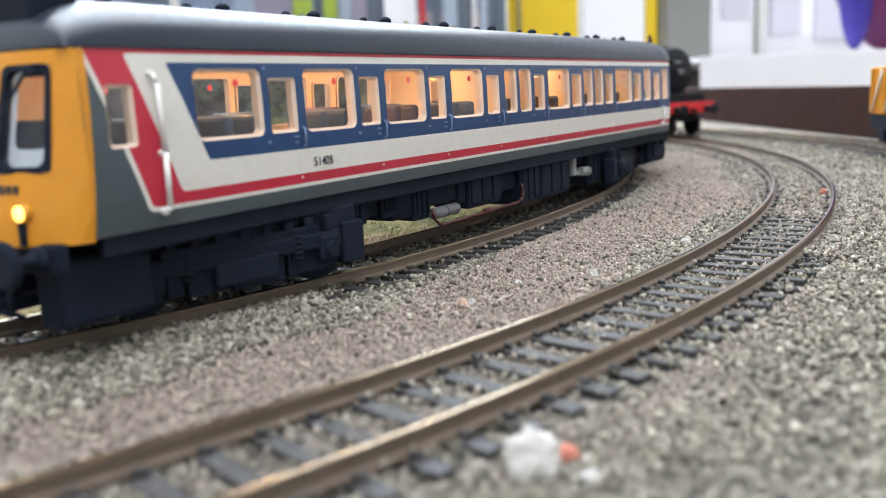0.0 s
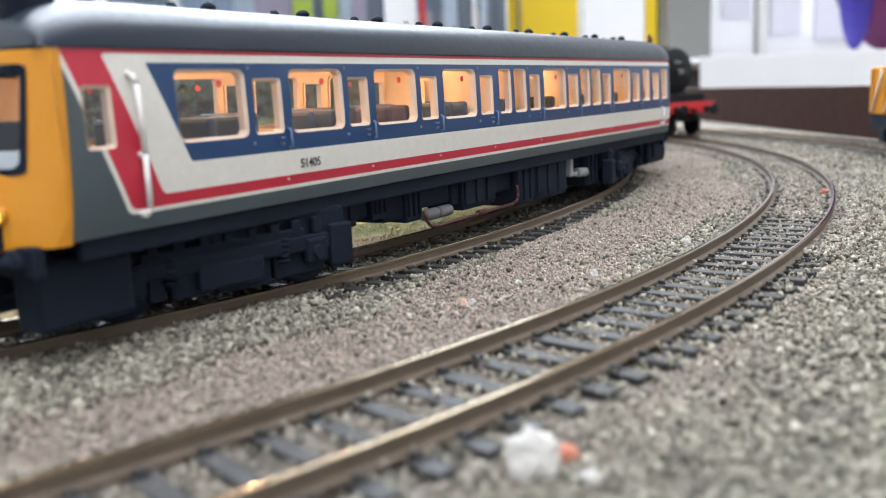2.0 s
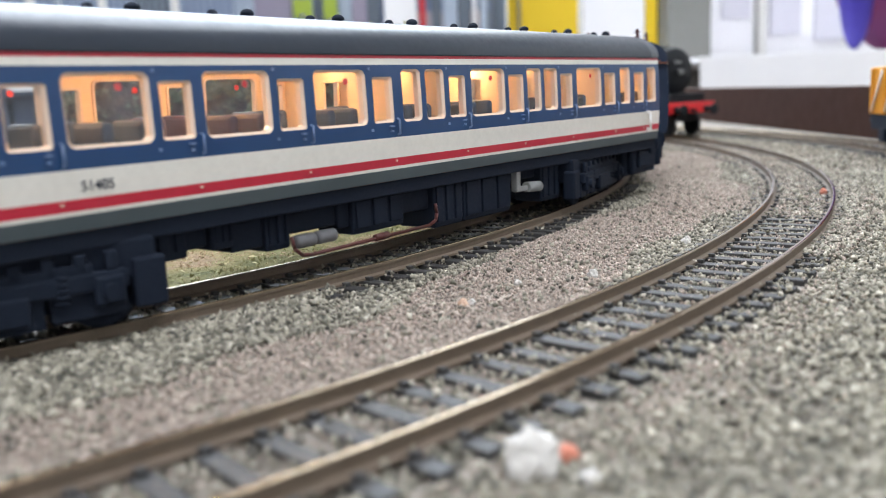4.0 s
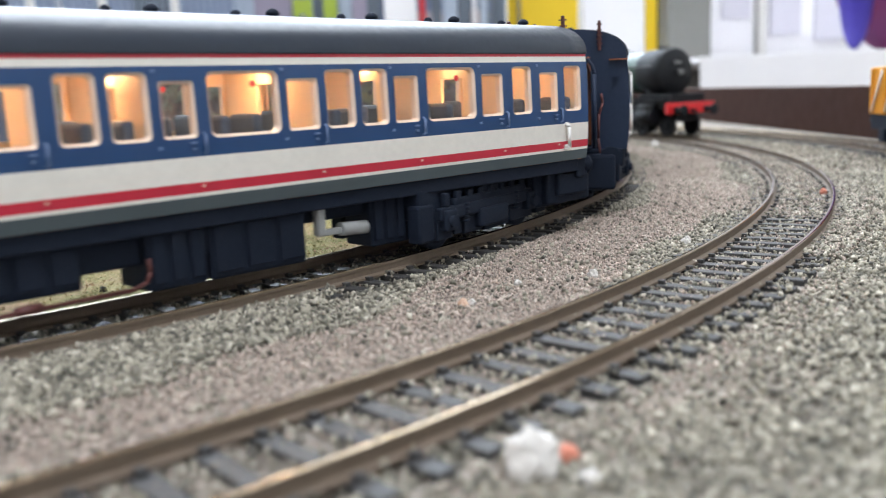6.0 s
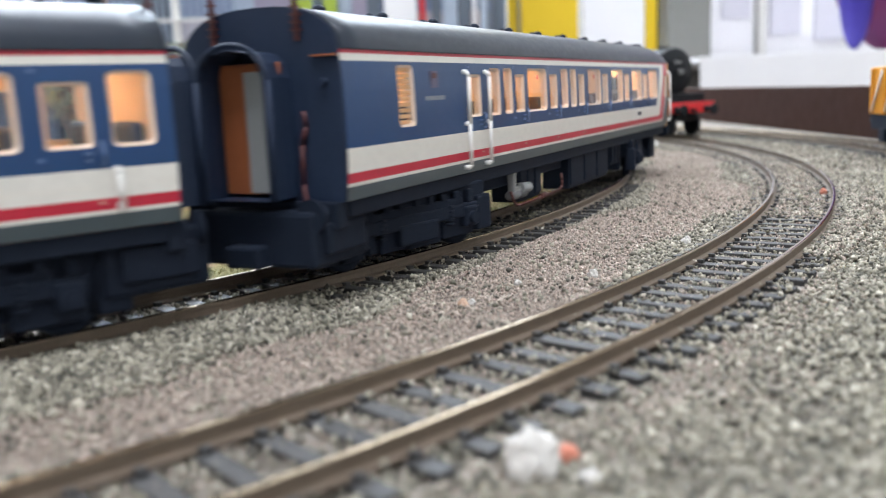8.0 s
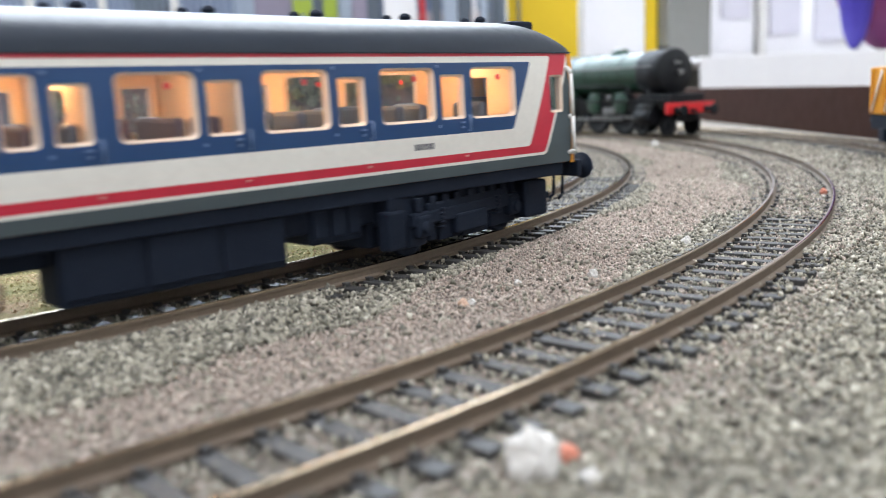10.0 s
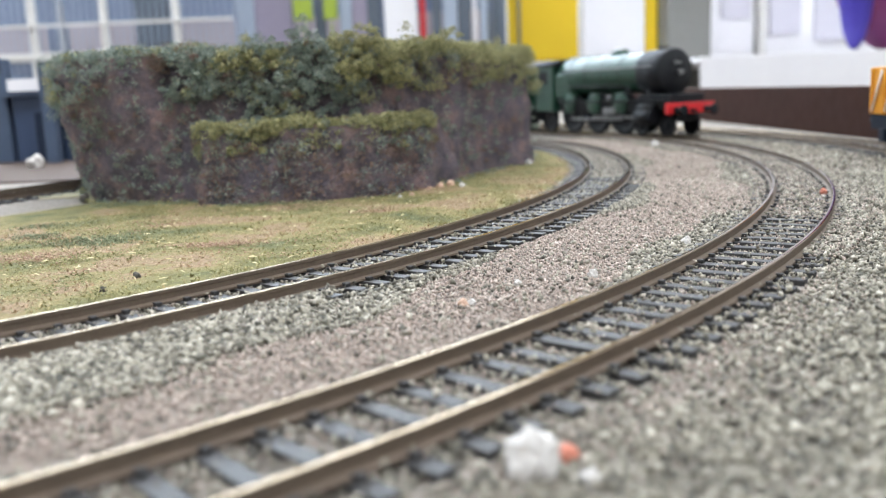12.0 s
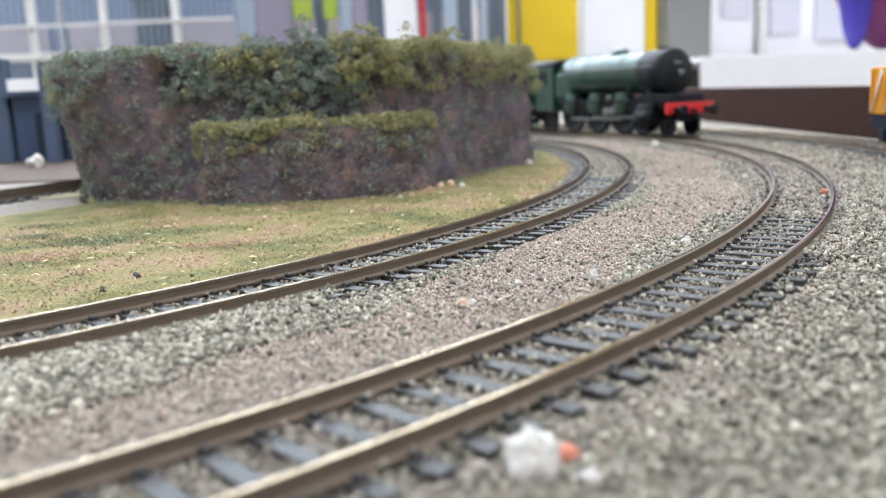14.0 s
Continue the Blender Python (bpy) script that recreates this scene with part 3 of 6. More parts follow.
def gangway_end(coach, end, brown):
    """The blank inner end with its gangway, lamp brackets and pipes."""
    bm = bmesh.new()
    outline = [(side_y(z), z) for z in (Z_SILL, 0.019, 0.023, 0.029, 0.034, Z_GUTTER)]
    top = [(side_y(Z_GUTTER) * math.cos(a * math.pi / 24) ** 0.8, Z_GUTTER + (Z_ROOF - Z_GUTTER) * math.sin(a * math.pi / 24) ** 0.92) for a in range(1, 12)]
    half = outline + top
    pts = half + [(0, Z_ROOF)] + [(-y, z) for y, z in reversed(half)]
    a = [bm.verts.new((end * (HALF_L - 0.0006), y, z)) for y, z in pts]
    b = [bm.verts.new((end * (HALF_L + 0.0003), y * 0.995, z - 0.0001)) for y, z in pts]
    n = len(pts)
    for i in range(n):
        j = (i + 1) % n
        bm.faces.new((a[i], a[j], b[j], b[i]))
    bm.faces.new(b)
    bmesh.ops.recalc_face_normals(bm, faces=bm.faces[:])
    wall = part("end_wall", bm, M["end_blue_black"], coach, "blue-black coach end")
    bm = bmesh.new()
    xa, xb = sorted((end * (HALF_L - 0.0022), end * (HALF_L - 0.0014)))
    box(bm, xa, xb, -0.0146, 0.0146, 0.0168, 0.0385)
    part("end_lining", bm, M["inner"], coach, "cream lining of the coach end")
    # white tail lamp and socket on the blank end, and a hood over the gangway
    bm = bmesh.new()
    tube(bm, (end * (HALF_L + 0.0002), 0.0128, 0.0345), (end * (HALF_L + 0.0016), 0.0128, 0.0345), 0.0007, seg=10)
    tube(bm, (end * (HALF_L + 0.0002), -0.0120, 0.0345), (end * (HALF_L + 0.0016), -0.0120, 0.0345), 0.0007, seg=10)
    part("end_lamp", bm, M["end_blue_black"], coach)
    bm = bmesh.new()
    for i in range(28):
        a, b = math.pi * i / 28, math.pi * (i + 1) / 28
        tube(bm, (end * (HALF_L + 0.0078), 0.0072 * math.cos(a), 0.0352 + 0.0056 * math.sin(a)), (end * (HALF_L + 0.0078), 0.0072 * math.cos(b), 0.0352 + 0.0056 * math.sin(b)), 0.00045, seg=8)
    for y in (0.0072, -0.0072):
        tube(bm, (end * (HALF_L + 0.0078), y, 0.0352), (end * (HALF_L + 0.0078), y, 0.0160), 0.0006, seg=8)
    part("gangway_hood", bm, M["end_blue_black"], coach, "rounded rubbing frame of the gangway")
    bm = bmesh.new()
    prof = [(0.0064, 0.0160), (0.0064, 0.0355), (0.0056, 0.0378), (0.0038, 0.0394), (0, 0.0400)]
    prof = prof + [(-y, z) for y, z in reversed(prof[:-1])]
    rings = []
    for i, d in enumerate((0.0002, 0.0014, 0.0024, 0.0036, 0.0046, 0.0058, 0.0068, 0.0080)):
        k = 1.0 if i % 2 == 0 else 0.99
        rings.append([bm.verts.new((end * (HALF_L + d), y * k, z)) for y, z in prof])
    for p, q in zip(rings, rings[1:]):
        for i in range(len(prof) - 1):
            bm.faces.new((p[i], p[i + 1], q[i + 1], q[i]))
    bm.faces.new([rings[0][0], rings[-1][0], rings[-1][-1], rings[0][-1]])
    bmesh.ops.recalc_face_normals(bm, faces=bm.faces[:])
    part("gangway", bm, M["end_blue_black"], coach, "blue-black folding gangway")
    bm = bmesh.new()
    box(bm, end * (HALF_L + 0.0026), end * (HALF_L + 0.0032), -0.0062, 0.0062, 0.0165, 0.0380, 0.0002)
    part("gangway_lining", bm, M["wood"] if brown else M["black"], coach, "orange-brown gangway lining")
    if brown:
        bm = bmesh.new()
        box(bm, end * (HALF_L + 0.0033), end * (HALF_L + 0.0040), -0.0006, 0.0054, 0.0168, 0.0366, 0.0002)
        part("gangway_door", bm, M["grey_plate"], coach, "mid grey gangway door")
    bm = bmesh.new()
    xa, xb = sorted((end * (HALF_L - 0.0110), end * (HALF_L + 0.0056)))
    box(bm, xa, xb, -0.0125, 0.0125, 0.0046, 0.0140, 0.0008)
    box(bm, xa + 0.0022, xb - 0.0026, -0.0136, 0.0136, 0.0066, 0.0118, 0.0005)
    part("coupling_block", bm, M["black"], coach, "black coupling and bogie end block")
    x = end * (HALF_L + 0.0010)
    for y in (0.0085, -0.0085):
        bm = bmesh.new()
        box(bm, x - 0.0004, x + 0.0004, y - 0.0004, y + 0.0004, 0.0412, 0.0490, 0.0002)
        bracket = part("lamp_bracket", bm, M["red_iron"], coach, "dark red end bracket with steps")
        for z in (0.0428, 0.0440, 0.0452, 0.0464, 0.0478):
            bm = bmesh.new()
            box(bm, x - 0.0007, x + 0.0007, y - 0.0007, y + 0.0007, z, z + 0.0003)
            part("step", bm, M["red_iron"], bracket)
    bm = bmesh.new()
    rod(bm, [(x, 0.0088, 0.0300), (x, 0.0092, 0.0275), (x, 0.0082, 0.0245), (x, 0.0080, 0.0180), (x, 0.0086, 0.0120)], 0.00035)
    part("end_pipe", bm, M["red_iron"], coach, "rust-red end pipe")
    bm = bmesh.new()
    box(bm, x - 0.0007, x + 0.0003, 0.0110, 0.0158, 0.0386, 0.0389)
    part("cable", bm, M["wood"], coach, "thin orange cable")
    for y in (0.0113, -0.0113):
        bm = bmesh.new()
        m = Matrix.Translation((end * HALF_L, y, 0.0132)) @ Matrix.Rotation(end * math.pi / 2, 4, "Y")
        lathe(bm, [(0.0016, 0), (0.0016, 0.0012), (0.0009, 0.0016), (0.0009, 0.0036), (0.0028, 0.0038), (0.0028, 0.0046)], m, 18)
        part("buffer", bm, M["black"], coach, "round black sprung buffer")
    bm = bmesh.new()
    box(bm, end * (HALF_L - 0.002), end * (HALF_L + 0.0012), -0.0145, 0.0145, 0.0105, 0.0152, 0.0004)
    part("headstock", bm, M["black"], coach)
    bm = bmesh.new()
    box(bm, end * (HALF_L - 0.013), end * (HALF_L - 0.001), -0.0105, 0.0105, 0.0040, 0.0125, 0.0008)
    box(bm, end * (HALF_L - 0.002), end * (HALF_L + 0.0088), -0.0035, 0.0035, 0.0048, 0.0085, 0.0006)
    part("drawgear", bm, M["black"], coach, "black coupling gear under the coach end")


def underframe(coach, boxes, silver):
    bm = bmesh.new()
    for side in (-1, 1):
        box(bm, -HALF_L + 0.002, HALF_L - 0.002, side * 0.0140 - 0.0008, side * 0.0140 + 0.0008, 0.0122, 0.0156, 0.0003)
    box(bm, -HALF_L + 0.002, HALF_L - 0.002, -0.0140, 0.0140, 0.0135, 0.0150)
    part("solebar", bm, M["black"], coach)
    for x0, x1, z0, y0, y1 in boxes:
        bm = bmesh.new()
        box(bm, x0, x1, y0, y1, z0, 0.0136, 0.0005)
        case = part("equipment_box", bm, M["black"], coach, "dull black underfloor equipment case")
        w = (x1 - x0) / 3
        for i in range(3):
            if y1 > 0.012:
                bm = bmesh.new()
                box(bm, x0 + i * w + 0.0006, x0 + (i + 1) * w - 0.0006, y1 - 0.0002, y1 + 0.0005, z0 + 0.0012, 0.0120, 0.0002)
                part("case_door", bm, M["black"], case)
    bm = bmesh.new()
    x0, x1, zz = silver
    rod(bm, [(x0 + 0.0004, 0.0135, 0.0078), (x0 + 0.0002, 0.0140, 0.0056), (x0 - 0.0016, 0.0140, 0.0042), (x0 - 0.004, 0.0140, 0.0039), (x1 + 0.003, 0.0140, 0.0042), (x1 + 0.0008, 0.0140, 0.0050), (x1, 0.0138, 0.0064), (x1, 0.0135, 0.0085)], 0.00036)
    rod(bm, [((x0 + x1) / 2 - 0.0004, 0.0140, 0.0042), ((x0 + x1) / 2 - 0.0042, 0.0140, 0.0043)], 0.00075, 8)
    part("truss_pipe", bm, M["red_iron"], coach, "thin rust-red underfloor pipe")
    for xc in (x0 - 0.0037, x0 - 0.0091):
        bm = bmesh.new()
        lathe(bm, [(0.0007, -0.0025), (0.0012, -0.0023), (0.0013, -0.0018), (0.0013, 0.0018), (0.0012, 0.0023), (0.0007, 0.0025)], Matrix.Translation((xc, 0.0124, 0.0064)) @ Matrix.Rotation(math.pi / 2, 4, "Y"), 14)
        part("air_cylinder", bm, M["cylinder_grey"], coach, "small dull grey air cylinder")


def coach_shell(name, label, cab, windows_near, windows_far, liv, vents, partitions, red_from):
    coach = tagged(new(name), label, "railcar", "coaches of the railcar")
    x0, x1 = -HALF_L, HALF_L
    bm = bmesh.new()
    side_skin(bm, 1, 0.0, x0, x1, windows_near, 0)
    side_skin(bm, -1, 0.0, x0, x1, windows_far, 0)
    bmesh.ops.remove_doubles(bm, verts=bm.verts[:], dist=2e-6)
    part("body", bm, M[liv], coach, "blue, white and red banded bodysides")
    for side, wins in ((1, windows_near), (-1, windows_far)):
        bm = bmesh.new()
        side_skin(bm, side, 0.0012, x0, x1, wins, 0)
        part("side_lining", bm, M["inner"], coach, "cream inner side lining")
        bm = bmesh.new()
        box(bm, x0, x1, side * side_y(0.0397) - 0.0002, side * side_y(0.0397) + 0.0003, 0.0396, 0.0399)
        part("gutter", bm, M["roof"], coach)
    for side, wins in ((1, windows_near), (-1, windows_far)):
        for w in wins:
            window_part(coach, side, w)
    roof_mesh(coach, cab, x0, x1)
    for x, y, big in vents:
        ob = new("ventilator", VENT_BIG if big else VENT_SMALL)
        ob.parent = coach
        ob.location = (x, y, Z_ROOF - 0.0003 - (abs(y) / HALF_W) ** 2 * 0.0035)
    interior(coach, x0 + 0.001, x1 - 0.001, partitions, red_from, 0.010 if cab < 0 else 0.0, 0.008 if cab > 0 else 0.0)
    bm = bmesh.new()
    xa, xb = sorted((cab * 0.1128, cab * 0.1166))
    box(bm, xa, xb, -0.0118, 0.0128, 0.0166, 0.0306, 0.0005)
    part("control_desk", bm, M["seat"], coach, "dark blue-grey block inside the cab")
    bogie(coach, BOGIE)
    bogie(coach, -BOGIE)
    cab_front(coach, cab)
    return coach


BIG, DOOR, TALL = (0.0265, 0.0369, 0.0013), (0.0267, 0.0355, 0.0006), (0.0266, 0.0369, 0.0010)


def mm(rows):
    return [(a / 1000, b / 1000, *kind) for a, b, kind in rows]


FRONT_WINDOWS = mm([(100.7, 86.9, BIG), (85.3, 78.9, DOOR), (76.8, 63.0, BIG), (61.5, 55.6, DOOR), (53.4, 39.7, BIG), (38.0, 31.9, DOOR), (29.4, 15.8, BIG), (13.9, 8.1, DOOR), (5.1, -0.9, TALL),
                    (-2.5, -8.8, TALL), (-10.6, -16.4, DOOR), (-18.8, -32.2, BIG), (-33.8, -40.3, DOOR), (-42.1, -48.5, TALL), (-50.1, -56.5, TALL), (-58.2, -64.3, DOOR), (-66.8, -80.6, BIG),
                    (-82.6, -89.1, DOOR), (-92.4, -98.7, TALL), (-101.7, -108.0, DOOR), (-110.6, -116.8, TALL)])
CAB_SIDE = [(0.1160, 0.1115, 0.0266, 0.0349, 0.0006)]
REAR_WINDOWS = mm([(101.7, 95.6, (0.0262, 0.0372, 0.0010)), (71.0, 65.4, DOOR), (60.3, 54.7, TALL), (52.2, 47.3, TALL), (45.3, 39.6, DOOR), (37.2, 23.7, BIG), (21.3, 15.6, DOOR), (12.2, 6.6, TALL),
                   (4.4, -0.8, TALL), (-2.8, -8.2, DOOR), (-12.0, -25.0, BIG), (-26.6, -32.8, DOOR), (-37.0, -50.6, BIG), (-52.4, -58.6, DOOR), (-62.4, -76.2, BIG), (-77.8, -84.3, DOOR), (-86.4, -100.0, BIG)])


def door_handles(coach, windows):
    """A grab rail and a lock beside each door window."""
    for w in windows:
        if abs(w[3] - 0.0355) > 1e-5:
            continue
        xd = min(w[0], w[1]) - 0.0010
        bm = bmesh.new()
        y = side_y(0.024)
        rod(bm, [(xd, y - 0.0001, 0.0274), (xd, y + 0.0006, 0.0272), (xd, y + 0.0006, 0.0244), (xd, y - 0.0001, 0.0242)], 0.00020)
        part("grab_rail", bm, M["bronze"], coach)
        bm = bmesh.new()
        box(bm, xd + 0.0014, xd + 0.0024, y - 0.0001, y + 0.0005, 0.0258, 0.0261)
        box(bm, xd + 0.0017, xd + 0.0021, y - 0.0001, y + 0.0005, 0.0248, 0.0252)
        part("door_lock", bm, M["bronze"], coach)
        bm = bmesh.new()
        y = side_y(0.0192)
        box(bm, xd + 0.0004, xd + 0.0009, y - 0.0002, y + 0.0002, 0.0189, 0.0193, 0.0001)
        part("door_stop", bm, M["frame"], coach)
        for z in (0.0252, 0.0368):
            bm = bmesh.new()
            y = side_y(z)
            xh = max(w[0], w[1]) + 0.0007
            box(bm, xh - 0.0003, xh + 0.0003, y - 0.0002, y + 0.0002, z, z + 0.0005, 0.0001)
            part("door_hinge", bm, M["bronze"], coach)


def handrail(coach, pts):
    bm = bmesh.new()
    rod(bm, pts, 0.00042, 8)
    for p in (pts[0], pts[-1], pts[len(pts) // 2]):
        tube(bm, p, (p[0], p[1] - 0.0012, p[2]), 0.0005, seg=8)
    part("handrail", bm, M["white"], coach, "white wire handrail")


def lettering(coach, text, x, z, size, mat, flip=1):
    cu = bpy.data.curves.new("running_number", "FONT")
    cu.body, cu.size, cu.extrude, cu.align_x = text, size, 0.00003, "CENTER"
    cu.offset = 0.00001
    cu.materials.append(mat)
    ob = new("running_number", cu)
    ob.parent = coach
    ob.matrix_basis = Matrix.Translation((x, side_y(z) + 0.00015, z)) @ Matrix.Rotation(math.pi, 4, "Z") @ Matrix.Rotation(math.pi / 2, 4, "X")
    return tagged(ob, "small dark running number")


def number_bars(coach, x, z, n, w, h, mat):
    bm = bmesh.new()
    for i in range(n):
        a = x - i * w * 1.5
        box(bm, a - w / 2, a + w / 2, side_y(z) - 0.0001, side_y(z) + 0.00006, z, z + h)
    part("number_marks", bm, mat, coach, "small dark number marks")


VENTS_FRONT = [(0.102 - i * 0.0242, 0.0, True) for i in range(10)] + [(0.110 - i * 0.0242, 0.0, False) for i in range(10)]
front_coach = coach_shell("railcar_front_coach", "lit blue, white and red model railcar with yellow cab front", 1, FRONT_WINDOWS + CAB_SIDE, FRONT_WINDOWS + CAB_SIDE, "livery_front", VENTS_FRONT, (0.0070, -0.0100, -0.0410, -0.0650, -0.0905), 0.03)
gangway_end(front_coach, -1, False)
underframe(front_coach, [(-0.0630, -0.0540, 0.0030, 0.004, 0.0122), (-0.0540, -0.0378, 0.0094, 0.000, 0.0104), (-0.0378, -0.0185, 0.0030, 0.003, 0.0132), (-0.0178, -0.0074, 0.0030, 0.003, 0.0132), (-0.0190, -0.0170, 0.0074, 0.003, 0.0124), (-0.0074, 0.0028, 0.0073, 0.002, 0.0118),
                         (0.0028, 0.0180, 0.0054, 0.003, 0.0130), (0.0180, 0.0212, 0.0070, 0.002, 0.0120), (0.0212, 0.0340, 0.0078, 0.002, 0.0114), (0.0340, 0.0398, 0.0057, 0.002, 0.0124), (0.0398, 0.0470, 0.0067, 0.002, 0.0118), (0.0470, 0.0515, 0.0079, 0.002, 0.0126), (0.0515, 0.0560, 0.0086, 0.002, 0.0114), (0.0560, 0.0655, 0.0076, 0.002, 0.0122)], (0.0345, -0.0075, 0))
door_handles(front_coach, FRONT_WINDOWS)
hy = side_y(0.028) + 0.0010
handrail(front_coach, [(0.1085, hy - 0.0005, 0.0363), (0.1082, hy, 0.0350), (0.1079, hy, 0.0255), (0.1079, hy, 0.0180), (0.1083, hy - 0.0003, 0.0174)])
handrail(front_coach, [(-0.1108, hy - 0.0003, 0.0236), (-0.1108, hy, 0.0230), (-0.1108, hy, 0.0185), (-0.1108, hy - 0.0003, 0.0180)])
lettering(front_coach, "51405", 0.0730, 0.0207, 0.0021, M["ink"])
VENTS_REAR = [(-0.1069 + i * 0.0231, 0.0, True) for i in range(10)] + [(-0.1018 + i * 0.0231, 0.0, False) for i in range(9)]
rear_coach = coach_shell("railcar_rear_coach", "lit blue, white and red model railcar with brake van", -1, REAR_WINDOWS + [(-0.1160, -0.1115, 0.0266, 0.0349, 0.0006)], REAR_WINDOWS, "livery_rear", VENTS_REAR, (0.0620, 0.0380, 0.0140, -0.0100, -0.0345, -0.1050), -0.03)
gangway_end(rear_coach, 1, True)
underframe(rear_coach, [(-0.0415, -0.0020, 0.0030, 0.005, 0.0132), (-0.0470, -0.0415, 0.0078, 0.002, 0.0120), (-0.0590, -0.0470, 0.0056, 0.003, 0.0126), (-0.0640, -0.0590, 0.0076, 0.002, 0.0114), (-0.002, 0.020, 0.0092, 0.002, 0.0110), (0.020, 0.036, 0.0040, 0.005, 0.0125), (0.036, 0.062, 0.0088, 0.002, 0.0110)], (0.043, 0.006, 0))
door_handles(rear_coach, REAR_WINDOWS)
for hx in (0.0738, 0.0632):
    handrail(rear_coach, [(hx, hy - 0.0005, 0.0360), (hx, hy, 0.0350), (hx, hy, 0.0255), (hx, hy, 0.0170), (hx, hy - 0.0003, 0.0165)])
handrail(rear_coach, [(-0.1175, hy - 0.0005, 0.0363), (-0.1178, hy, 0.0350), (-0.1184, hy, 0.0255), (-0.1186, hy, 0.0180), (-0.1186, hy - 0.0003, 0.0174)])
number_bars(rear_coach, -0.0706, 0.0212, 5, 0.0007, 0.0012, M["ink"])


M["plate_mauve"] = worn("dull_mauve_plate", srgb(98, 88, 112), srgb(82, 74, 98), 400, 0.5)


def rear_marks():
    """The small emblem and name bar on the van side, and the exhaust bracket of the leading coach."""
    y = side_y(0.0335)
    bm = bmesh.new()
    box(bm, 0.0858, 0.0888, y - 0.0002, y + 0.00005, 0.0330, 0.0362)
    part("emblem_plate", bm, M["plate_mauve"], rear_coach, "small dull mauve emblem plate")
    bm = bmesh.new()
    box(bm, 0.0864, 0.0882, y - 0.0001, y + 0.0001, 0.0348, 0.0358)
    part("emblem", bm, M["red_iron"], rear_coach, "small red emblem shape")
    bm = bmesh.new()
    for i in range(7):
        box(bm, 0.0831 + i * 0.0012, 0.0840 + i * 0.0012, y - 0.0001, y + 0.00008, 0.0307, 0.0315)
    part("name_marks", bm, M["grey_plate"], rear_coach, "row of small pale grey marks")
    bm = bmesh.new()
    for i in range(11):
        z = 0.0256 + i * 0.00105
        box(bm, 0.0957, 0.1016, y - 0.0015, y - 0.0008, z, z + 0.00072, 0.0001)
    part("louvre", bm, M["louvre"], rear_coach, "orange-brown slatted blind in the van window")
    for coach, x in ((front_coach, -0.0413), (rear_coach, 0.0405)):
        bm = bmesh.new()
        box(bm, x - 0.0009, x + 0.0009, 0.0118, 0.0136, 0.0072, 0.0132, 0.0003)
        box(bm, x - 0.0050, x + 0.0006, 0.0122, 0.0132, 0.0070, 0.0082, 0.0002)
        part("exhaust_bracket", bm, M["grey_plate"], coach, "pale grey underfloor bracket")
        bm = bmesh.new()
        tube(bm, (x - 0.0046, 0.0128, 0.0078), (x - 0.0108, 0.0128, 0.0074), 0.0013, seg=14)
        part("air_cylinder", bm, M["grey_plate"], coach, "small pale grey air cylinder")
        bm = bmesh.new()
        box(bm, x - 0.0078, x - 0.0054, 0.0120, 0.0134, 0.0120, 0.0134, 0.0002)
        part("fuse_box", bm, M["red_iron"], coach, "small rust-red box")


rear_marks()
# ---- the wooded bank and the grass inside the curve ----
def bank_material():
    # Haze is put into the brown earth tones as a blue-purple cast.
    k = Mat("hazed_brown_earth_face", srgb(70, 56, 52), 0.95)
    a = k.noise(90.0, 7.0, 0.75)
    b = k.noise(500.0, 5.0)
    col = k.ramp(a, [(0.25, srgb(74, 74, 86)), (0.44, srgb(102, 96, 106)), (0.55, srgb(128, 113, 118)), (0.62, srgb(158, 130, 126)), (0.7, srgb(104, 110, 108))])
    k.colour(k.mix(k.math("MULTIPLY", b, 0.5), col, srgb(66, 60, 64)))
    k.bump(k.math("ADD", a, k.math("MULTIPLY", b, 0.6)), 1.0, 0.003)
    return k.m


def leaf_material(name, tones):
    k = Mat(name, tones[0], 0.85)
    col = k.ramp(k.island(), [(i / (len(tones) - 1), c) for i, c in enumerate(tones)])
    k.colour(k.mix(k.math("MULTIPLY", k.noise(70.0, 3.0), 0.25), col, srgb(78, 76, 56)))
    return k.m


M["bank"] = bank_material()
# Haze is painted into olive and dark leaves: paler, greyer, the dark ones bluer.
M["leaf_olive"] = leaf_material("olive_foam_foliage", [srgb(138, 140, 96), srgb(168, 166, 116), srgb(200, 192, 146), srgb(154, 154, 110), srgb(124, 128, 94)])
M["leaf_dark"] = leaf_material("hazed_green_foam_foliage", [srgb(104, 123, 117), srgb(130, 147, 136), srgb(166, 178, 162), srgb(112, 130, 132), srgb(190, 185, 168)])
M["leaf_rust"] = leaf_material("rusty_foam_foliage", [srgb(128, 104, 94), srgb(152, 124, 110), srgb(108, 96, 90)])
M["grass_green"] = leaf_material("dull_green_static_grass", [srgb(132, 138, 92), srgb(150, 150, 104), srgb(176, 168, 124), srgb(138, 140, 98)])
M["scatter_pink"] = leaf_material("pink_brown_scatter", [srgb(186, 146, 124), srgb(170, 128, 108), srgb(200, 168, 146), srgb(160, 132, 104)])


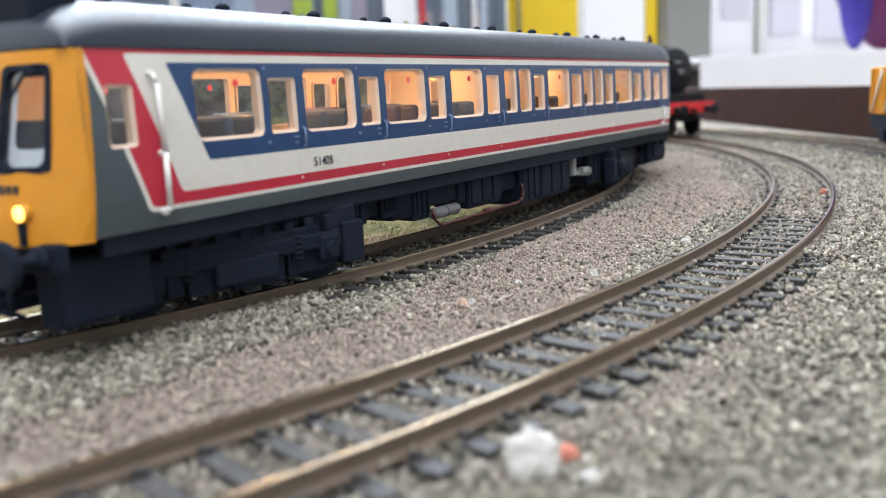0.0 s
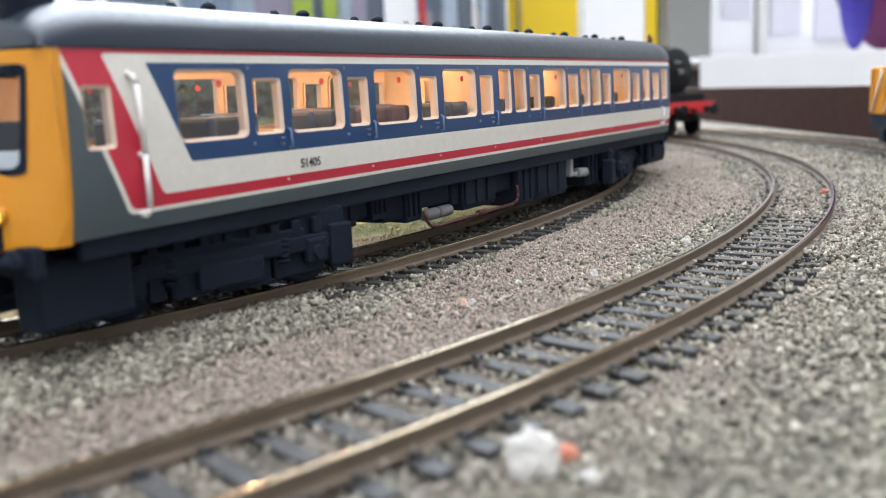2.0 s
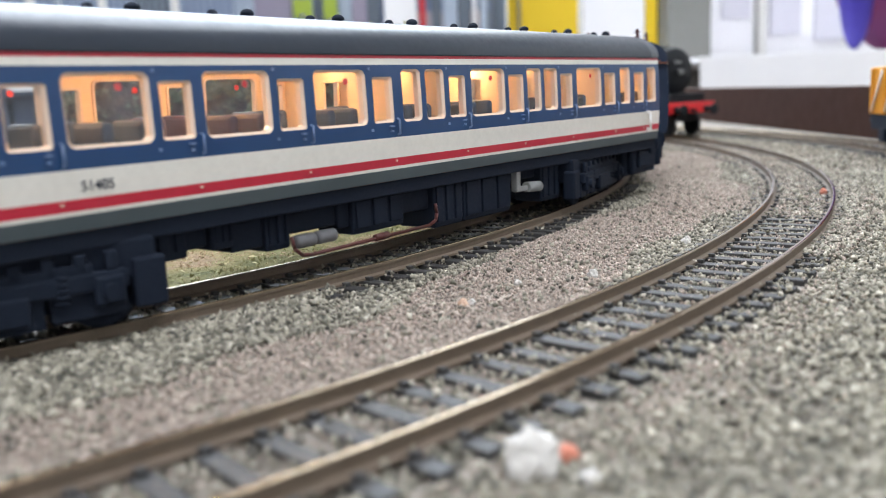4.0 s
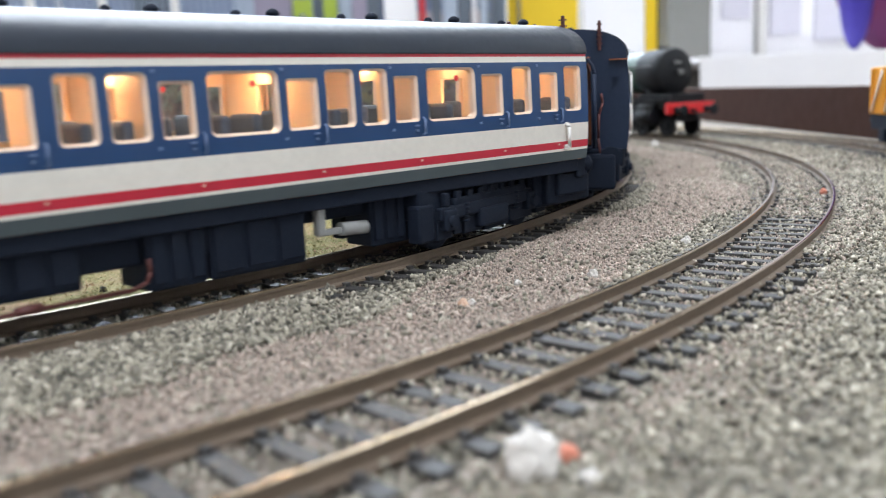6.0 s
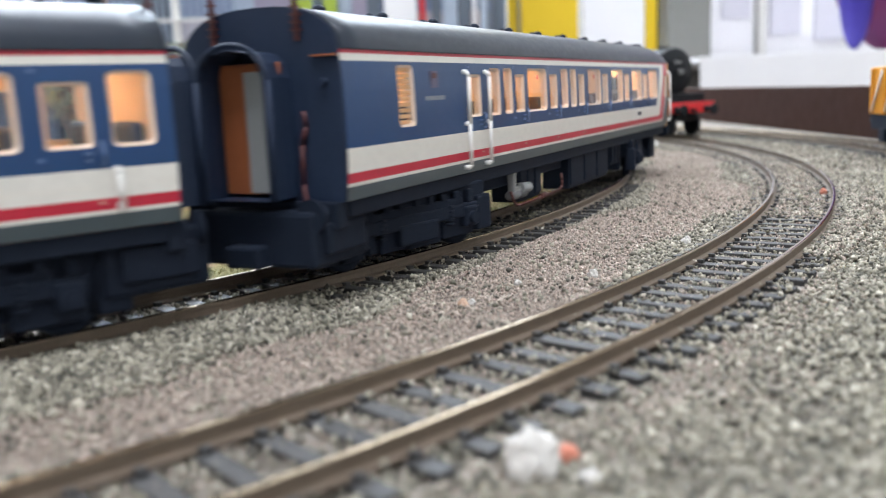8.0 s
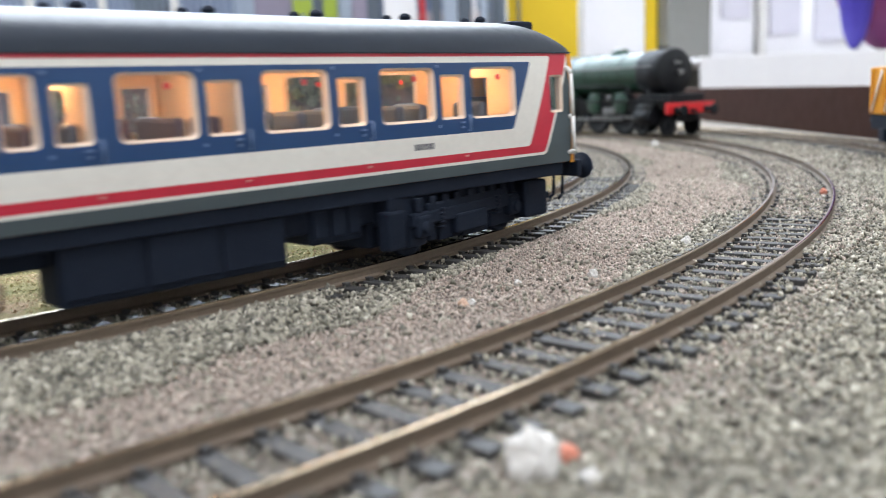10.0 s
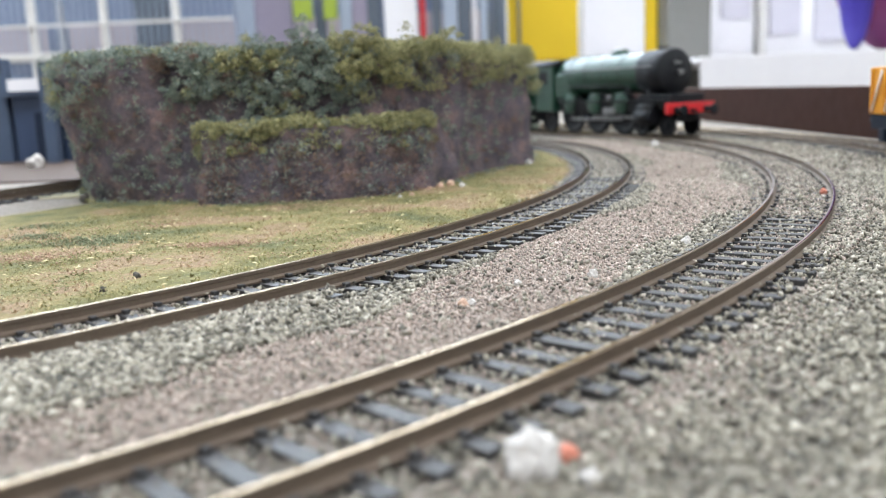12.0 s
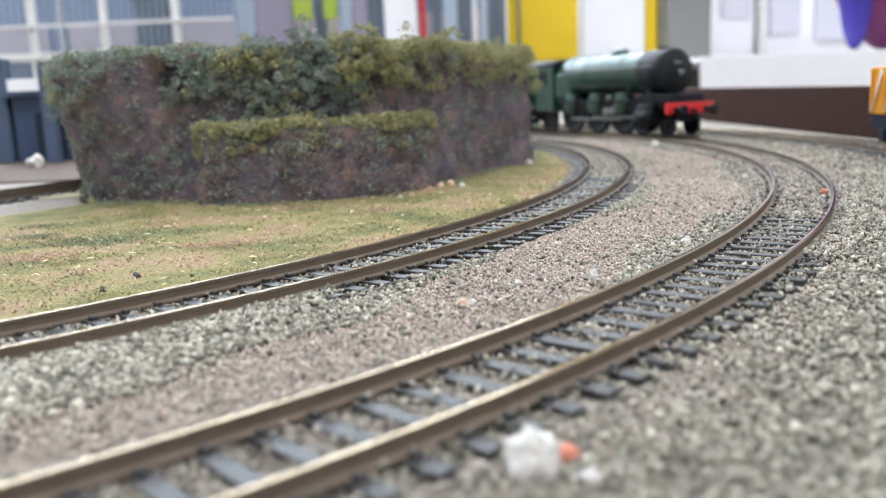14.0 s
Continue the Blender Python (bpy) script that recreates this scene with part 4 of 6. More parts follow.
def grass_material():
    """Dry blades whose colour drifts from green through straw to pinkish bare patches."""
    k = Mat("static_grass", srgb(164, 154, 98), 0.9)
    patch = k.ramp(k.noise(34.0, 5.0, 0.65), [(0.36, srgb(112, 120, 80)), (0.44, srgb(148, 144, 96)), (0.50, srgb(182, 168, 122)), (0.56, srgb(204, 166, 144)), (0.64, srgb(178, 160, 122))])
    blade = k.ramp(k.island(), [(0.0, srgb(128, 122, 78)), (0.35, srgb(170, 158, 112)), (0.7, srgb(202, 188, 146)), (1.0, srgb(150, 144, 96))])
    k.colour(k.mix(0.35, patch, blade))
    return k.m


M["grass"] = grass_material()


def grass_floor():
    k = Mat("scatter_grass_mat", srgb(150, 140, 90), 0.95)
    a = k.noise(34.0, 5.0, 0.65)
    b = k.noise(800.0, 6.0, 0.75)
    col = k.ramp(a, [(0.34, srgb(96, 102, 62)), (0.44, srgb(134, 128, 78)), (0.52, srgb(160, 146, 98)), (0.60, srgb(174, 142, 116)), (0.68, srgb(158, 140, 100))])
    k.colour(k.mix(k.math("MULTIPLY_ADD", b, 1.6, -0.45, clamp=True), col, srgb(92, 88, 56)))
    k.bump(b, 0.9, 0.001)
    return k.m


M["moss"] = leaf_material("grey_green_moss", [srgb(112, 124, 96), srgb(136, 146, 114), srgb(160, 164, 130), srgb(122, 132, 104)])
M["straw"] = leaf_material("pale_straw", [srgb(214, 198, 150), srgb(228, 214, 172), srgb(196, 178, 128)])
M["grass_mat"] = grass_floor()

# foot of the bank, clockwise from its far corner beside the track
FOOT = [(0.047, 0.424), (0.026, 0.393), (0.004, 0.345), (-0.020, 0.320), (-0.050, 0.312), (-0.085, 0.313), (-0.112, 0.318), (-0.132, 0.333), (-0.160, 0.400), (-0.150, 0.470), (-0.040, 0.520), (0.030, 0.490)]


def smooth_loop(pts, n):
    """Evenly spaced points along a closed outline."""
    p = [Vector(q) for q in pts]
    p.append(p[0])
    lens = [(b - a).length for a, b in zip(p, p[1:])]
    total, out = sum(lens), []
    for i in range(n):
        d = total * i / n
        for a, b, l in zip(p, p[1:], lens):
            if d <= l:
                out.append(a + (b - a) * (d / l))
                break
            d -= l
    return out


BANK_TOP = 0.0485


def build_bank():
    bank = tagged(new("wooded_bank"), "steep dark earth bank topped with olive shrubs", "scenery bank")
    bm = bmesh.new()
    foot = smooth_loop(FOOT, 150)
    c = Vector((-0.055, 0.405))
    rows = 22
    rings = []
    for j in range(rows + 1):
        u = j / rows
        ring = []
        for p in foot:
            z = GZ + (BANK_TOP - GZ) * u
            lean = 1.0 - 0.04 * u if p.x > -0.1 else 1.0 + 0.10 * u
            if u > 0.95:
                lean -= 0.03
            q = c + (p - c) * lean
            n = (p - c).normalized()
            d = (noise.fractal(Vector((q.x * 60, q.y * 60, z * 50)), 1.0, 2.0, 4) * 0.0030 - abs(noise.noise(Vector((q.x * 130, q.y * 130, z * 40)))) * 0.0025)
            ring.append(bm.verts.new((q.x + n.x * d, q.y + n.y * d, z)))
        rings.append(ring)
    k = len(foot)
    for a, b in zip(rings, rings[1:]):
        for i in range(k):
            bm.faces.new((a[i], a[(i + 1) % k], b[(i + 1) % k], b[i])).smooth = True
    bm.faces.new(rings[-1])
    bmesh.ops.recalc_face_normals(bm, faces=bm.faces[:])
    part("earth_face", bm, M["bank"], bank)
    # lower terrace along the front
    bm = bmesh.new()
    front = [Vector(q) for q in ((0.006, 0.350), (-0.002, 0.330), (-0.020, 0.308), (-0.045, 0.298), (-0.068, 0.298), (-0.082, 0.304), (-0.088, 0.316))]
    pts = []
    for a, b in zip(front, front[1:]):
        pts += [a + (b - a) * i / 8 for i in range(8)]
    pts.append(front[-1])
    rings = []
    for j in range(10):
        u = j / 9
        ring = []
        for i, p in enumerate(pts):
            end = min(1.0, min(i, len(pts) - 1 - i) / 6)
            z = GZ + (0.0255 * (0.80 + 0.20 * end) + 0.002 * noise.noise(Vector((p.x * 50, p.y * 50, 0)))) * u
            n = (p - c).normalized()
            d = noise.fractal(Vector((p.x * 70, p.y * 70, z * 60)), 1.0, 2.0, 4) * 0.003 - 0.002 * u
            ring.append(bm.verts.new((p.x + n.x * d, p.y + n.y * d, z)))
        rings.append(ring)
    back = [bm.verts.new((c.x + (v.co.x - c.x) * 0.72, c.y + (v.co.y - c.y) * 0.72, v.co.z)) for v in rings[-1]]
    rings.append(back)
    for a, b in zip(rings, rings[1:]):
        for i in range(len(a) - 1):
            bm.faces.new((a[i], a[i + 1], b[i + 1], b[i])).smooth = True
    bmesh.ops.recalc_face_normals(bm, faces=bm.faces[:])
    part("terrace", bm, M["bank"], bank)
    return bank


def tufts(name, centres, sizes, mat, label, parent=None, flat_z=1.0):
    """Many small crumpled flakes of foam: three crossed slivers each."""
    rng = np.random.default_rng(len(centres))
    n = len(centres)
    d = rng.normal(size=(n, 4, 3))
    d /= np.linalg.norm(d, axis=2, keepdims=True)
    d[:, :, 2] *= flat_z
    verts = (np.asarray(centres)[:, None, :] + d * np.asarray(sizes)[:, None, None]).reshape(-1, 3)
    base = np.arange(n)[:, None, None] * 4
    faces = (np.array([[0, 1, 2], [0, 3, 1]])[None] + base).reshape(-1, 3)
    ob = stuff_mesh(name, verts, faces, mat, label, "")
    if parent:
        ob.parent = parent
    return ob


def cloud(rng, at, radius, n):
    """Points near the skin of an uneven clump."""
    d = rng.normal(size=(n, 3))
    d /= np.linalg.norm(d, axis=1, keepdims=True)
    return np.asarray(at) + d * radius * (rng.uniform(0.3, 1.0, size=(n, 1)) + np.abs(rng.normal(scale=0.24, size=(n, 1)))) * np.array([1.0, 1.0, 0.8])


bank = build_bank()


def clothe_bank():
    rng = np.random.default_rng(5)
    foot = smooth_loop(FOOT, 400)
    c = Vector((-0.055, 0.405))
    groups = {"leaf_olive": [], "leaf_dark": [], "leaf_rust": []}
    for p in foot:
        if p.y > 0.46:
            continue
        right = min(1.0, max(0.0, (p.x + 0.035) / 0.05))
        n = (p - c).normalized()
        for _ in range(7):
            inn = rng.uniform(-0.002, 0.014)
            q = p * 1.0 - n * inn
            if p.x < -0.1:
                q = c + (q - c) * 1.09
            drop = rng.uniform(0, 1) ** 1.3 * (0.014 + 0.014 * noise.noise(Vector((p.x * 45, p.y * 45, 3.0)))) if inn < 0.002 else -rng.uniform(0, 0.002)
            r = rng.uniform(0.0015, 0.0036)
            z = BANK_TOP - drop + 0.0015 * noise.noise(Vector((p.x * 60, p.y * 60, 9)))
            kind = "leaf_olive" if rng.uniform() < 0.22 + 0.75 * right else ("leaf_rust" if rng.uniform() < 0.10 else "leaf_dark")
            groups[kind].append(cloud(rng, (q.x, q.y, z), r, 85))
    # taller clumps on the brow
    for x, y, z, r, kind in ((-0.060, 0.318, 0.0560, 0.0075, "leaf_dark"), (-0.052, 0.316, 0.0500, 0.0070, "leaf_dark"), (-0.070, 0.318, 0.0510, 0.0065, "leaf_dark"), (-0.045, 0.317, 0.0450, 0.0065, "leaf_dark"), (-0.058, 0.3145, 0.0430, 0.0065, "leaf_dark"),
                             (-0.036, 0.318, 0.0560, 0.0050, "leaf_olive"), (-0.026, 0.322, 0.0570, 0.0055, "leaf_olive"), (-0.015, 0.326, 0.0535, 0.0060, "leaf_olive"), (-0.006, 0.336, 0.0550, 0.0050, "leaf_olive"), (-0.028, 0.316, 0.0480, 0.0050, "leaf_olive"),
                             (-0.014, 0.321, 0.0450, 0.0040, "leaf_olive"), (0.010, 0.360, 0.0545, 0.0050, "leaf_olive"), (0.022, 0.380, 0.0540, 0.0050, "leaf_olive"), (-0.085, 0.316, 0.0540, 0.0050, "leaf_dark"), (-0.098, 0.318, 0.0530, 0.0050, "leaf_rust"),
                             (-0.080, 0.314, 0.0460, 0.0050, "leaf_dark"), (-0.092, 0.315, 0.0440, 0.0045, "leaf_dark"), (-0.112, 0.320, 0.0500, 0.0060, "leaf_dark"), (-0.125, 0.330, 0.0480, 0.0050, "leaf_dark")):
        for _ in range(13):
            o = rng.normal(size=3) * r * np.array([0.62, 0.35, 0.45])
            groups[kind].append(cloud(rng, (x + o[0], y - 0.002 + o[1], z - 0.0070 + o[2]), r * rng.uniform(0.22, 0.48), 95))
    for x, y, z, r, kind in ((-0.0465, 0.316, 0.0605, 0.0055, "leaf_dark"), (-0.0440, 0.316, 0.0555, 0.0060, "leaf_dark"), (-0.0385, 0.317, 0.0530, 0.0055, "leaf_dark"), (-0.0400, 0.315, 0.0480, 0.0050, "leaf_dark"),
                             (-0.030, 0.319, 0.0560, 0.0050, "leaf_olive"), (-0.022, 0.3205, 0.0580, 0.0050, "leaf_olive"), (-0.019, 0.320, 0.0530, 0.0055, "leaf_olive"), (-0.011, 0.327, 0.0560, 0.0055, "leaf_olive"), (-0.003, 0.336, 0.0560, 0.0050, "leaf_olive"), (0.004, 0.345, 0.0570, 0.0050, "leaf_olive"),
                             (-0.024, 0.317, 0.0500, 0.0040, "leaf_olive"), (-0.016, 0.319, 0.0480, 0.0035, "leaf_olive"), (-0.072, 0.314, 0.0520, 0.0045, "leaf_olive"), (-0.064, 0.3135, 0.0545, 0.0045, "leaf_olive"), (-0.056, 0.3135, 0.0520, 0.0040, "leaf_olive")):
        for _ in range(13):
            o = rng.normal(size=3) * r * np.array([0.6, 0.3, 0.45])
            groups[kind].append(cloud(rng, (x + o[0], y - 0.003 + o[1], z - 0.0070 + o[2]), r * rng.uniform(0.2, 0.45), 95))
    for _ in range(90):
        x = rng.uniform(-0.088, -0.016)
        z = rng.uniform(0.024, 0.044)
        y = 0.3125 + max(0.0, x + 0.045) * 0.42
        groups["leaf_dark" if rng.uniform() < 0.8 else "leaf_olive"].append(cloud(rng, (x, y, z), rng.uniform(0.0012, 0.0030), 170))
    # shrubs along the terrace
    line = [Vector(q) for q in ((-0.002, 0.336), (-0.018, 0.312), (-0.045, 0.302), (-0.068, 0.302), (-0.084, 0.309))]
    for a, b in zip(line, line[1:]):
        for i in range(150):
            p = a + (b - a) * rng.uniform(0, 1) + Vector((0, rng.uniform(0, 0.010)))
            r = rng.uniform(0.0011, 0.0027)
            z = 0.0205 + rng.uniform(-0.006, 0.003)
            kind = "leaf_olive" if rng.uniform() < 0.42 else ("leaf_dark" if rng.uniform() < 0.8 else "leaf_rust")
            groups[kind].append(cloud(rng, (p.x, p.y - 0.002 + max(0.0, 0.0205 - z) * -0.3, z), r, 110))
    for a, b in zip(line, line[1:]):
        for i in range(130):
            u = rng.uniform(0, 1)
            p = a + (b - a) * u + Vector((0, rng.uniform(-0.003, 0.009)))
            z = 0.0222 + rng.uniform(-0.0022, 0.0022) + 0.0015 * noise.noise(Vector((p.x * 90, 0, 2)))
            groups["leaf_olive"].append(cloud(rng, (p.x, p.y - 0.001, z), rng.uniform(0.0010, 0.0024), 100))
    # scraps at the foot and on the face
    for p in foot[::2]:
        if p.y < 0.40:
            n = (p - c).normalized()
            groups["leaf_dark" if rng.uniform() < 0.6 else "leaf_olive"].append(cloud(rng, (p.x + n.x * 0.003, p.y + n.y * 0.003, GZ + 0.001), rng.uniform(0.001, 0.0024), 40))
            groups["leaf_rust" if rng.uniform() < 0.4 else "leaf_dark"].append(cloud(rng, (p.x + n.x * 0.001, p.y + n.y * 0.001, rng.uniform(0.0, 0.05)), rng.uniform(0.0008, 0.0018), 16))
    for _ in range(2300):
        p = foot[int(rng.integers(0, len(foot)))]
        if p.y > 0.44:
            continue
        n = (p - c).normalized()
        left = min(1.0, max(0.0, (-0.02 - p.x) / 0.05))
        if rng.uniform() > 0.35 + 0.65 * left:
            continue
        u = rng.uniform(0, 1)
        q = c + (p - c) * (1.0 + 0.09 * u if p.x < -0.1 else 1.0 - 0.03 * u)
        groups["leaf_rust" if rng.uniform() < 0.16 else "leaf_dark"].append(cloud(rng, (q.x + n.x * 0.0006, q.y + n.y * 0.0006, u * 0.047), rng.uniform(0.0008, 0.0026), 34))
    # crumbs of dead leaf stuck to the terrace face
    for a, b in zip(line, line[1:]):
        for _ in range(90):
            p = a + (b - a) * rng.uniform(0, 1) + Vector((0, -0.0050))
            groups["leaf_dark" if rng.uniform() < 0.45 else "leaf_rust"].append(cloud(rng, (p.x, p.y + rng.uniform(-0.0015, 0.0010), GZ + rng.uniform(0.0, 0.021)), rng.uniform(0.0012, 0.0030), 16))
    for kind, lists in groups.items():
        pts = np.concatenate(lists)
        tufts("foliage", pts, rng.uniform(0.00025, 0.00062, len(pts)), M[kind], {"leaf_olive": "olive foam shrub foliage", "leaf_dark": "dark green foam foliage with haze in its colour", "leaf_rust": "rusty brown foam foliage"}[kind], bank)


clothe_bank()


def build_grass():
    """The scatter mat inside the inner track: a thin raised sheet with blades on it."""
    bm = bmesh.new()
    outer = [track_point(-0.50 + i * 0.02, -0.0165 + 0.0012 * noise.noise(Vector((i * 0.9, 0, 0))))[0] for i in range(39)]
    inner = [track_point(-0.50 + i * 0.02, -0.175)[0] for i in range(39)]
    for i in range(38):
        quads = 10
        for j in range(quads):
            a, b = j / quads, (j + 1) / quads
            ps = [outer[i].lerp(inner[i], a), outer[i + 1].lerp(inner[i + 1], a), outer[i + 1].lerp(inner[i + 1], b), outer[i].lerp(inner[i], b)]
            bm.faces.new([bm.verts.new((p.x, p.y, GZ + 0.0004 + (0.0004 if t > 0 else 0.0))) for p, t in zip(ps, (a, a, b, b))])
    bmesh.ops.remove_doubles(bm, verts=bm.verts[:], dist=1e-6)
    tagged(obj_from("grass_mat", bm, M["grass_mat"], smooth=True), "dry yellow-green scatter grass beside the track", "grass", kind="stuff")
    rng = np.random.default_rng(11)
    n = 34000
    s = rng.uniform(-0.42, 0.14, n)
    o = -0.0165 - rng.uniform(0, 1, n) ** 1.2 * 0.125
    pts = np.array([track_point(a, b)[0][:] for a, b in zip(s, o)])
    z = np.array([GZ + 0.0008 + 0.0006 * max(0.0, noise.noise(Vector((x * 120, y * 120, 1.0)))) for x, y in pts])
    pts = np.c_[pts, z]
    ob = tufts("static_grass", pts, rng.uniform(0.0002, 0.00055, n), M["grass"], "short dry static grass tufts")
    tagged(ob, category="grass")
    # thicker olive and green patches in the sward
    lists = []
    for _ in range(800):
        a, b = rng.uniform(-0.36, 0.10), rng.uniform(-0.125, -0.020)
        if noise.noise(Vector((a * 22, b * 30, 4.0))) < 0.08:
            continue
        p = track_point(a, b)[0]
        for _ in range(4):
            lists.append(cloud(rng, (p.x + rng.normal() * 0.003, p.y + rng.normal() * 0.003, GZ + 0.0004), rng.uniform(0.0010, 0.0026), 40))
    pts = np.concatenate(lists)
    tagged(tufts("grass_tufts", pts, rng.uniform(0.0002, 0.00045, len(pts)), M["grass_green"], "low dull green tufts in the grass", None, 0.6), category="grass")

    # two mossy hummocks and a fringe of moss along the foot of the bank
    lists = []
    for cx, cy, rx, ry, n in ((-0.0915, 0.228, 0.013, 0.008, 260), (-0.112, 0.240, 0.008, 0.006, 90), (-0.103, 0.311, 0.020, 0.004, 160), (-0.060, 0.296, 0.022, 0.004, 120), (-0.120, 0.262, 0.010, 0.006, 60)):
        for _ in range(n):
            x, y = cx + rng.normal() * rx * 0.5, cy + rng.normal() * ry * 0.5
            lists.append(cloud(rng, (x, y, GZ + 0.0006), rng.uniform(0.0006, 0.0017), 34))
    pts = np.concatenate(lists)
    tagged(tufts("moss", pts, rng.uniform(0.0002, 0.00042, len(pts)), M["moss"], "soft grey-green moss hummocks in the grass", None, 0.7), category="moss")
    # loose straw fibres
    n = 260
    a, b = rng.uniform(-0.30, 0.06, n), rng.uniform(-0.11, -0.020, n)
    at0 = np.array([track_point(u, v)[0][:] for u, v in zip(a, b)])
    ang, ln = rng.uniform(0, math.pi, n), rng.uniform(0.0005, 0.0014, n)
    d = np.c_[np.cos(ang), np.sin(ang)]
    side = np.c_[-d[:, 1], d[:, 0]] * 0.00004
    z0 = np.full(n, GZ + 0.0014)
    corner = [np.c_[at0 - d * ln[:, None] + side, z0], np.c_[at0 - d * ln[:, None] - side, z0], np.c_[at0 + d * ln[:, None], z0 + rng.uniform(-0.0002, 0.0006, n)], np.c_[at0, z0 + 0.0003]]
    verts = np.stack(corner, 1).reshape(-1, 3)
    faces = (np.array([[0, 1, 3], [1, 2, 3], [2, 0, 3]])[None] + np.arange(n)[:, None, None] * 4).reshape(-1, 3)
    stuff_mesh("straw", verts, faces, M["straw"], "pale straw fibres strewn in the grass", "straw")
    # bare pinkish patches
    lists = []
    for cx, cy, rx, ry, n in ((-0.097, 0.204, 0.012, 0.007, 1500), (-0.055, 0.2125, 0.013, 0.0045, 1300), (-0.020, 0.262, 0.010, 0.004, 500), (-0.005, 0.318, 0.012, 0.006, 500)):
        lists.append(np.c_[cx + rng.normal(size=n) * rx * 0.5, cy + rng.normal(size=n) * ry * 0.5, np.full(n, GZ + 0.0015)])
    pts = np.concatenate(lists)
    tagged(tufts("bare_earth", pts, rng.uniform(0.0002, 0.0004, len(pts)), M["scatter_pink"], "pinkish bare scatter patches in the grass", None, 0.4), category="scatter")
    # pinkish bare scatter between the tufts
    lists = []
    for _ in range(900):
        a, b = rng.uniform(-0.36, 0.10), rng.uniform(-0.125, -0.018)
        if noise.noise(Vector((a * 16 + 9, b * 34, 7.0))) < 0.22:
            continue
        p = track_point(a, b)[0]
        lists.append(np.c_[p.x + rng.normal(size=40) * 0.0035, p.y + rng.normal(size=40) * 0.0025, np.full(40, GZ + 0.0015)])
    pts = np.concatenate(lists)
    tagged(tufts("pink_scatter", pts, rng.uniform(0.0002, 0.0004, len(pts)), M["scatter_pink"], "pinkish brown scatter strewn over the grass", None, 0.4), category="scatter")


build_grass()
# ---- loose ballast ----
def stones(name, label, pts, sizes, mat):
    rng = np.random.default_rng(len(pts) + 3)
    n = len(pts)
    base = np.array([[1, 0, 0], [-1, 0, 0], [0, 1, 0], [0, -1, 0], [0, 0, 1], [0, 0, -1]], dtype=float)
    tri = np.array([[0, 2, 4], [2, 1, 4], [1, 3, 4], [3, 0, 4], [2, 0, 5], [1, 2, 5], [3, 1, 5], [0, 3, 5]])
    q = rng.normal(size=(n, 4))
    q /= np.linalg.norm(q, axis=1, keepdims=True)
    w, x, y, z = q.T
    R = np.stack([1 - 2 * (y * y + z * z), 2 * (x * y - z * w), 2 * (x * z + y * w), 2 * (x * y + z * w), 1 - 2 * (x * x + z * z), 2 * (y * z - x * w), 2 * (x * z - y * w), 2 * (y * z + x * w), 1 - 2 * (x * x + y * y)], 1).reshape(n, 3, 3)
    local = base[None] * rng.uniform(0.5, 1.35, size=(n, 6, 1)) * rng.uniform(0.6, 1.2, size=(n, 1, 3)) + rng.normal(scale=0.16, size=(n, 6, 3))
    verts = np.einsum("nij,nkj->nki", R, local) * np.asarray(sizes)[:, None, None] + np.asarray(pts)[:, None, :]
    faces = (tri[None] + np.arange(n)[:, None, None] * 6).reshape(-1, 3)
    return stuff_mesh(name, verts.reshape(-1, 3), faces, mat, label, "ballast")


def scatter(n, s0, s1, o0, o1, seed):
    rng = np.random.default_rng(seed)
    s = rng.uniform(s0, s1, n)
    o = rng.uniform(o0, o1, n)
    a = np.where(s < 0, TH1 - s / R1, TH1)
    nx, ny = np.cos(a), np.sin(a)
    x = CX + nx * (R1 + o) + np.where(s > 0, JD.x * s, 0)
    y = CY + ny * (R1 + o) + np.where(s > 0, JD.y * s, 0)
    return s, o, x, y, rng


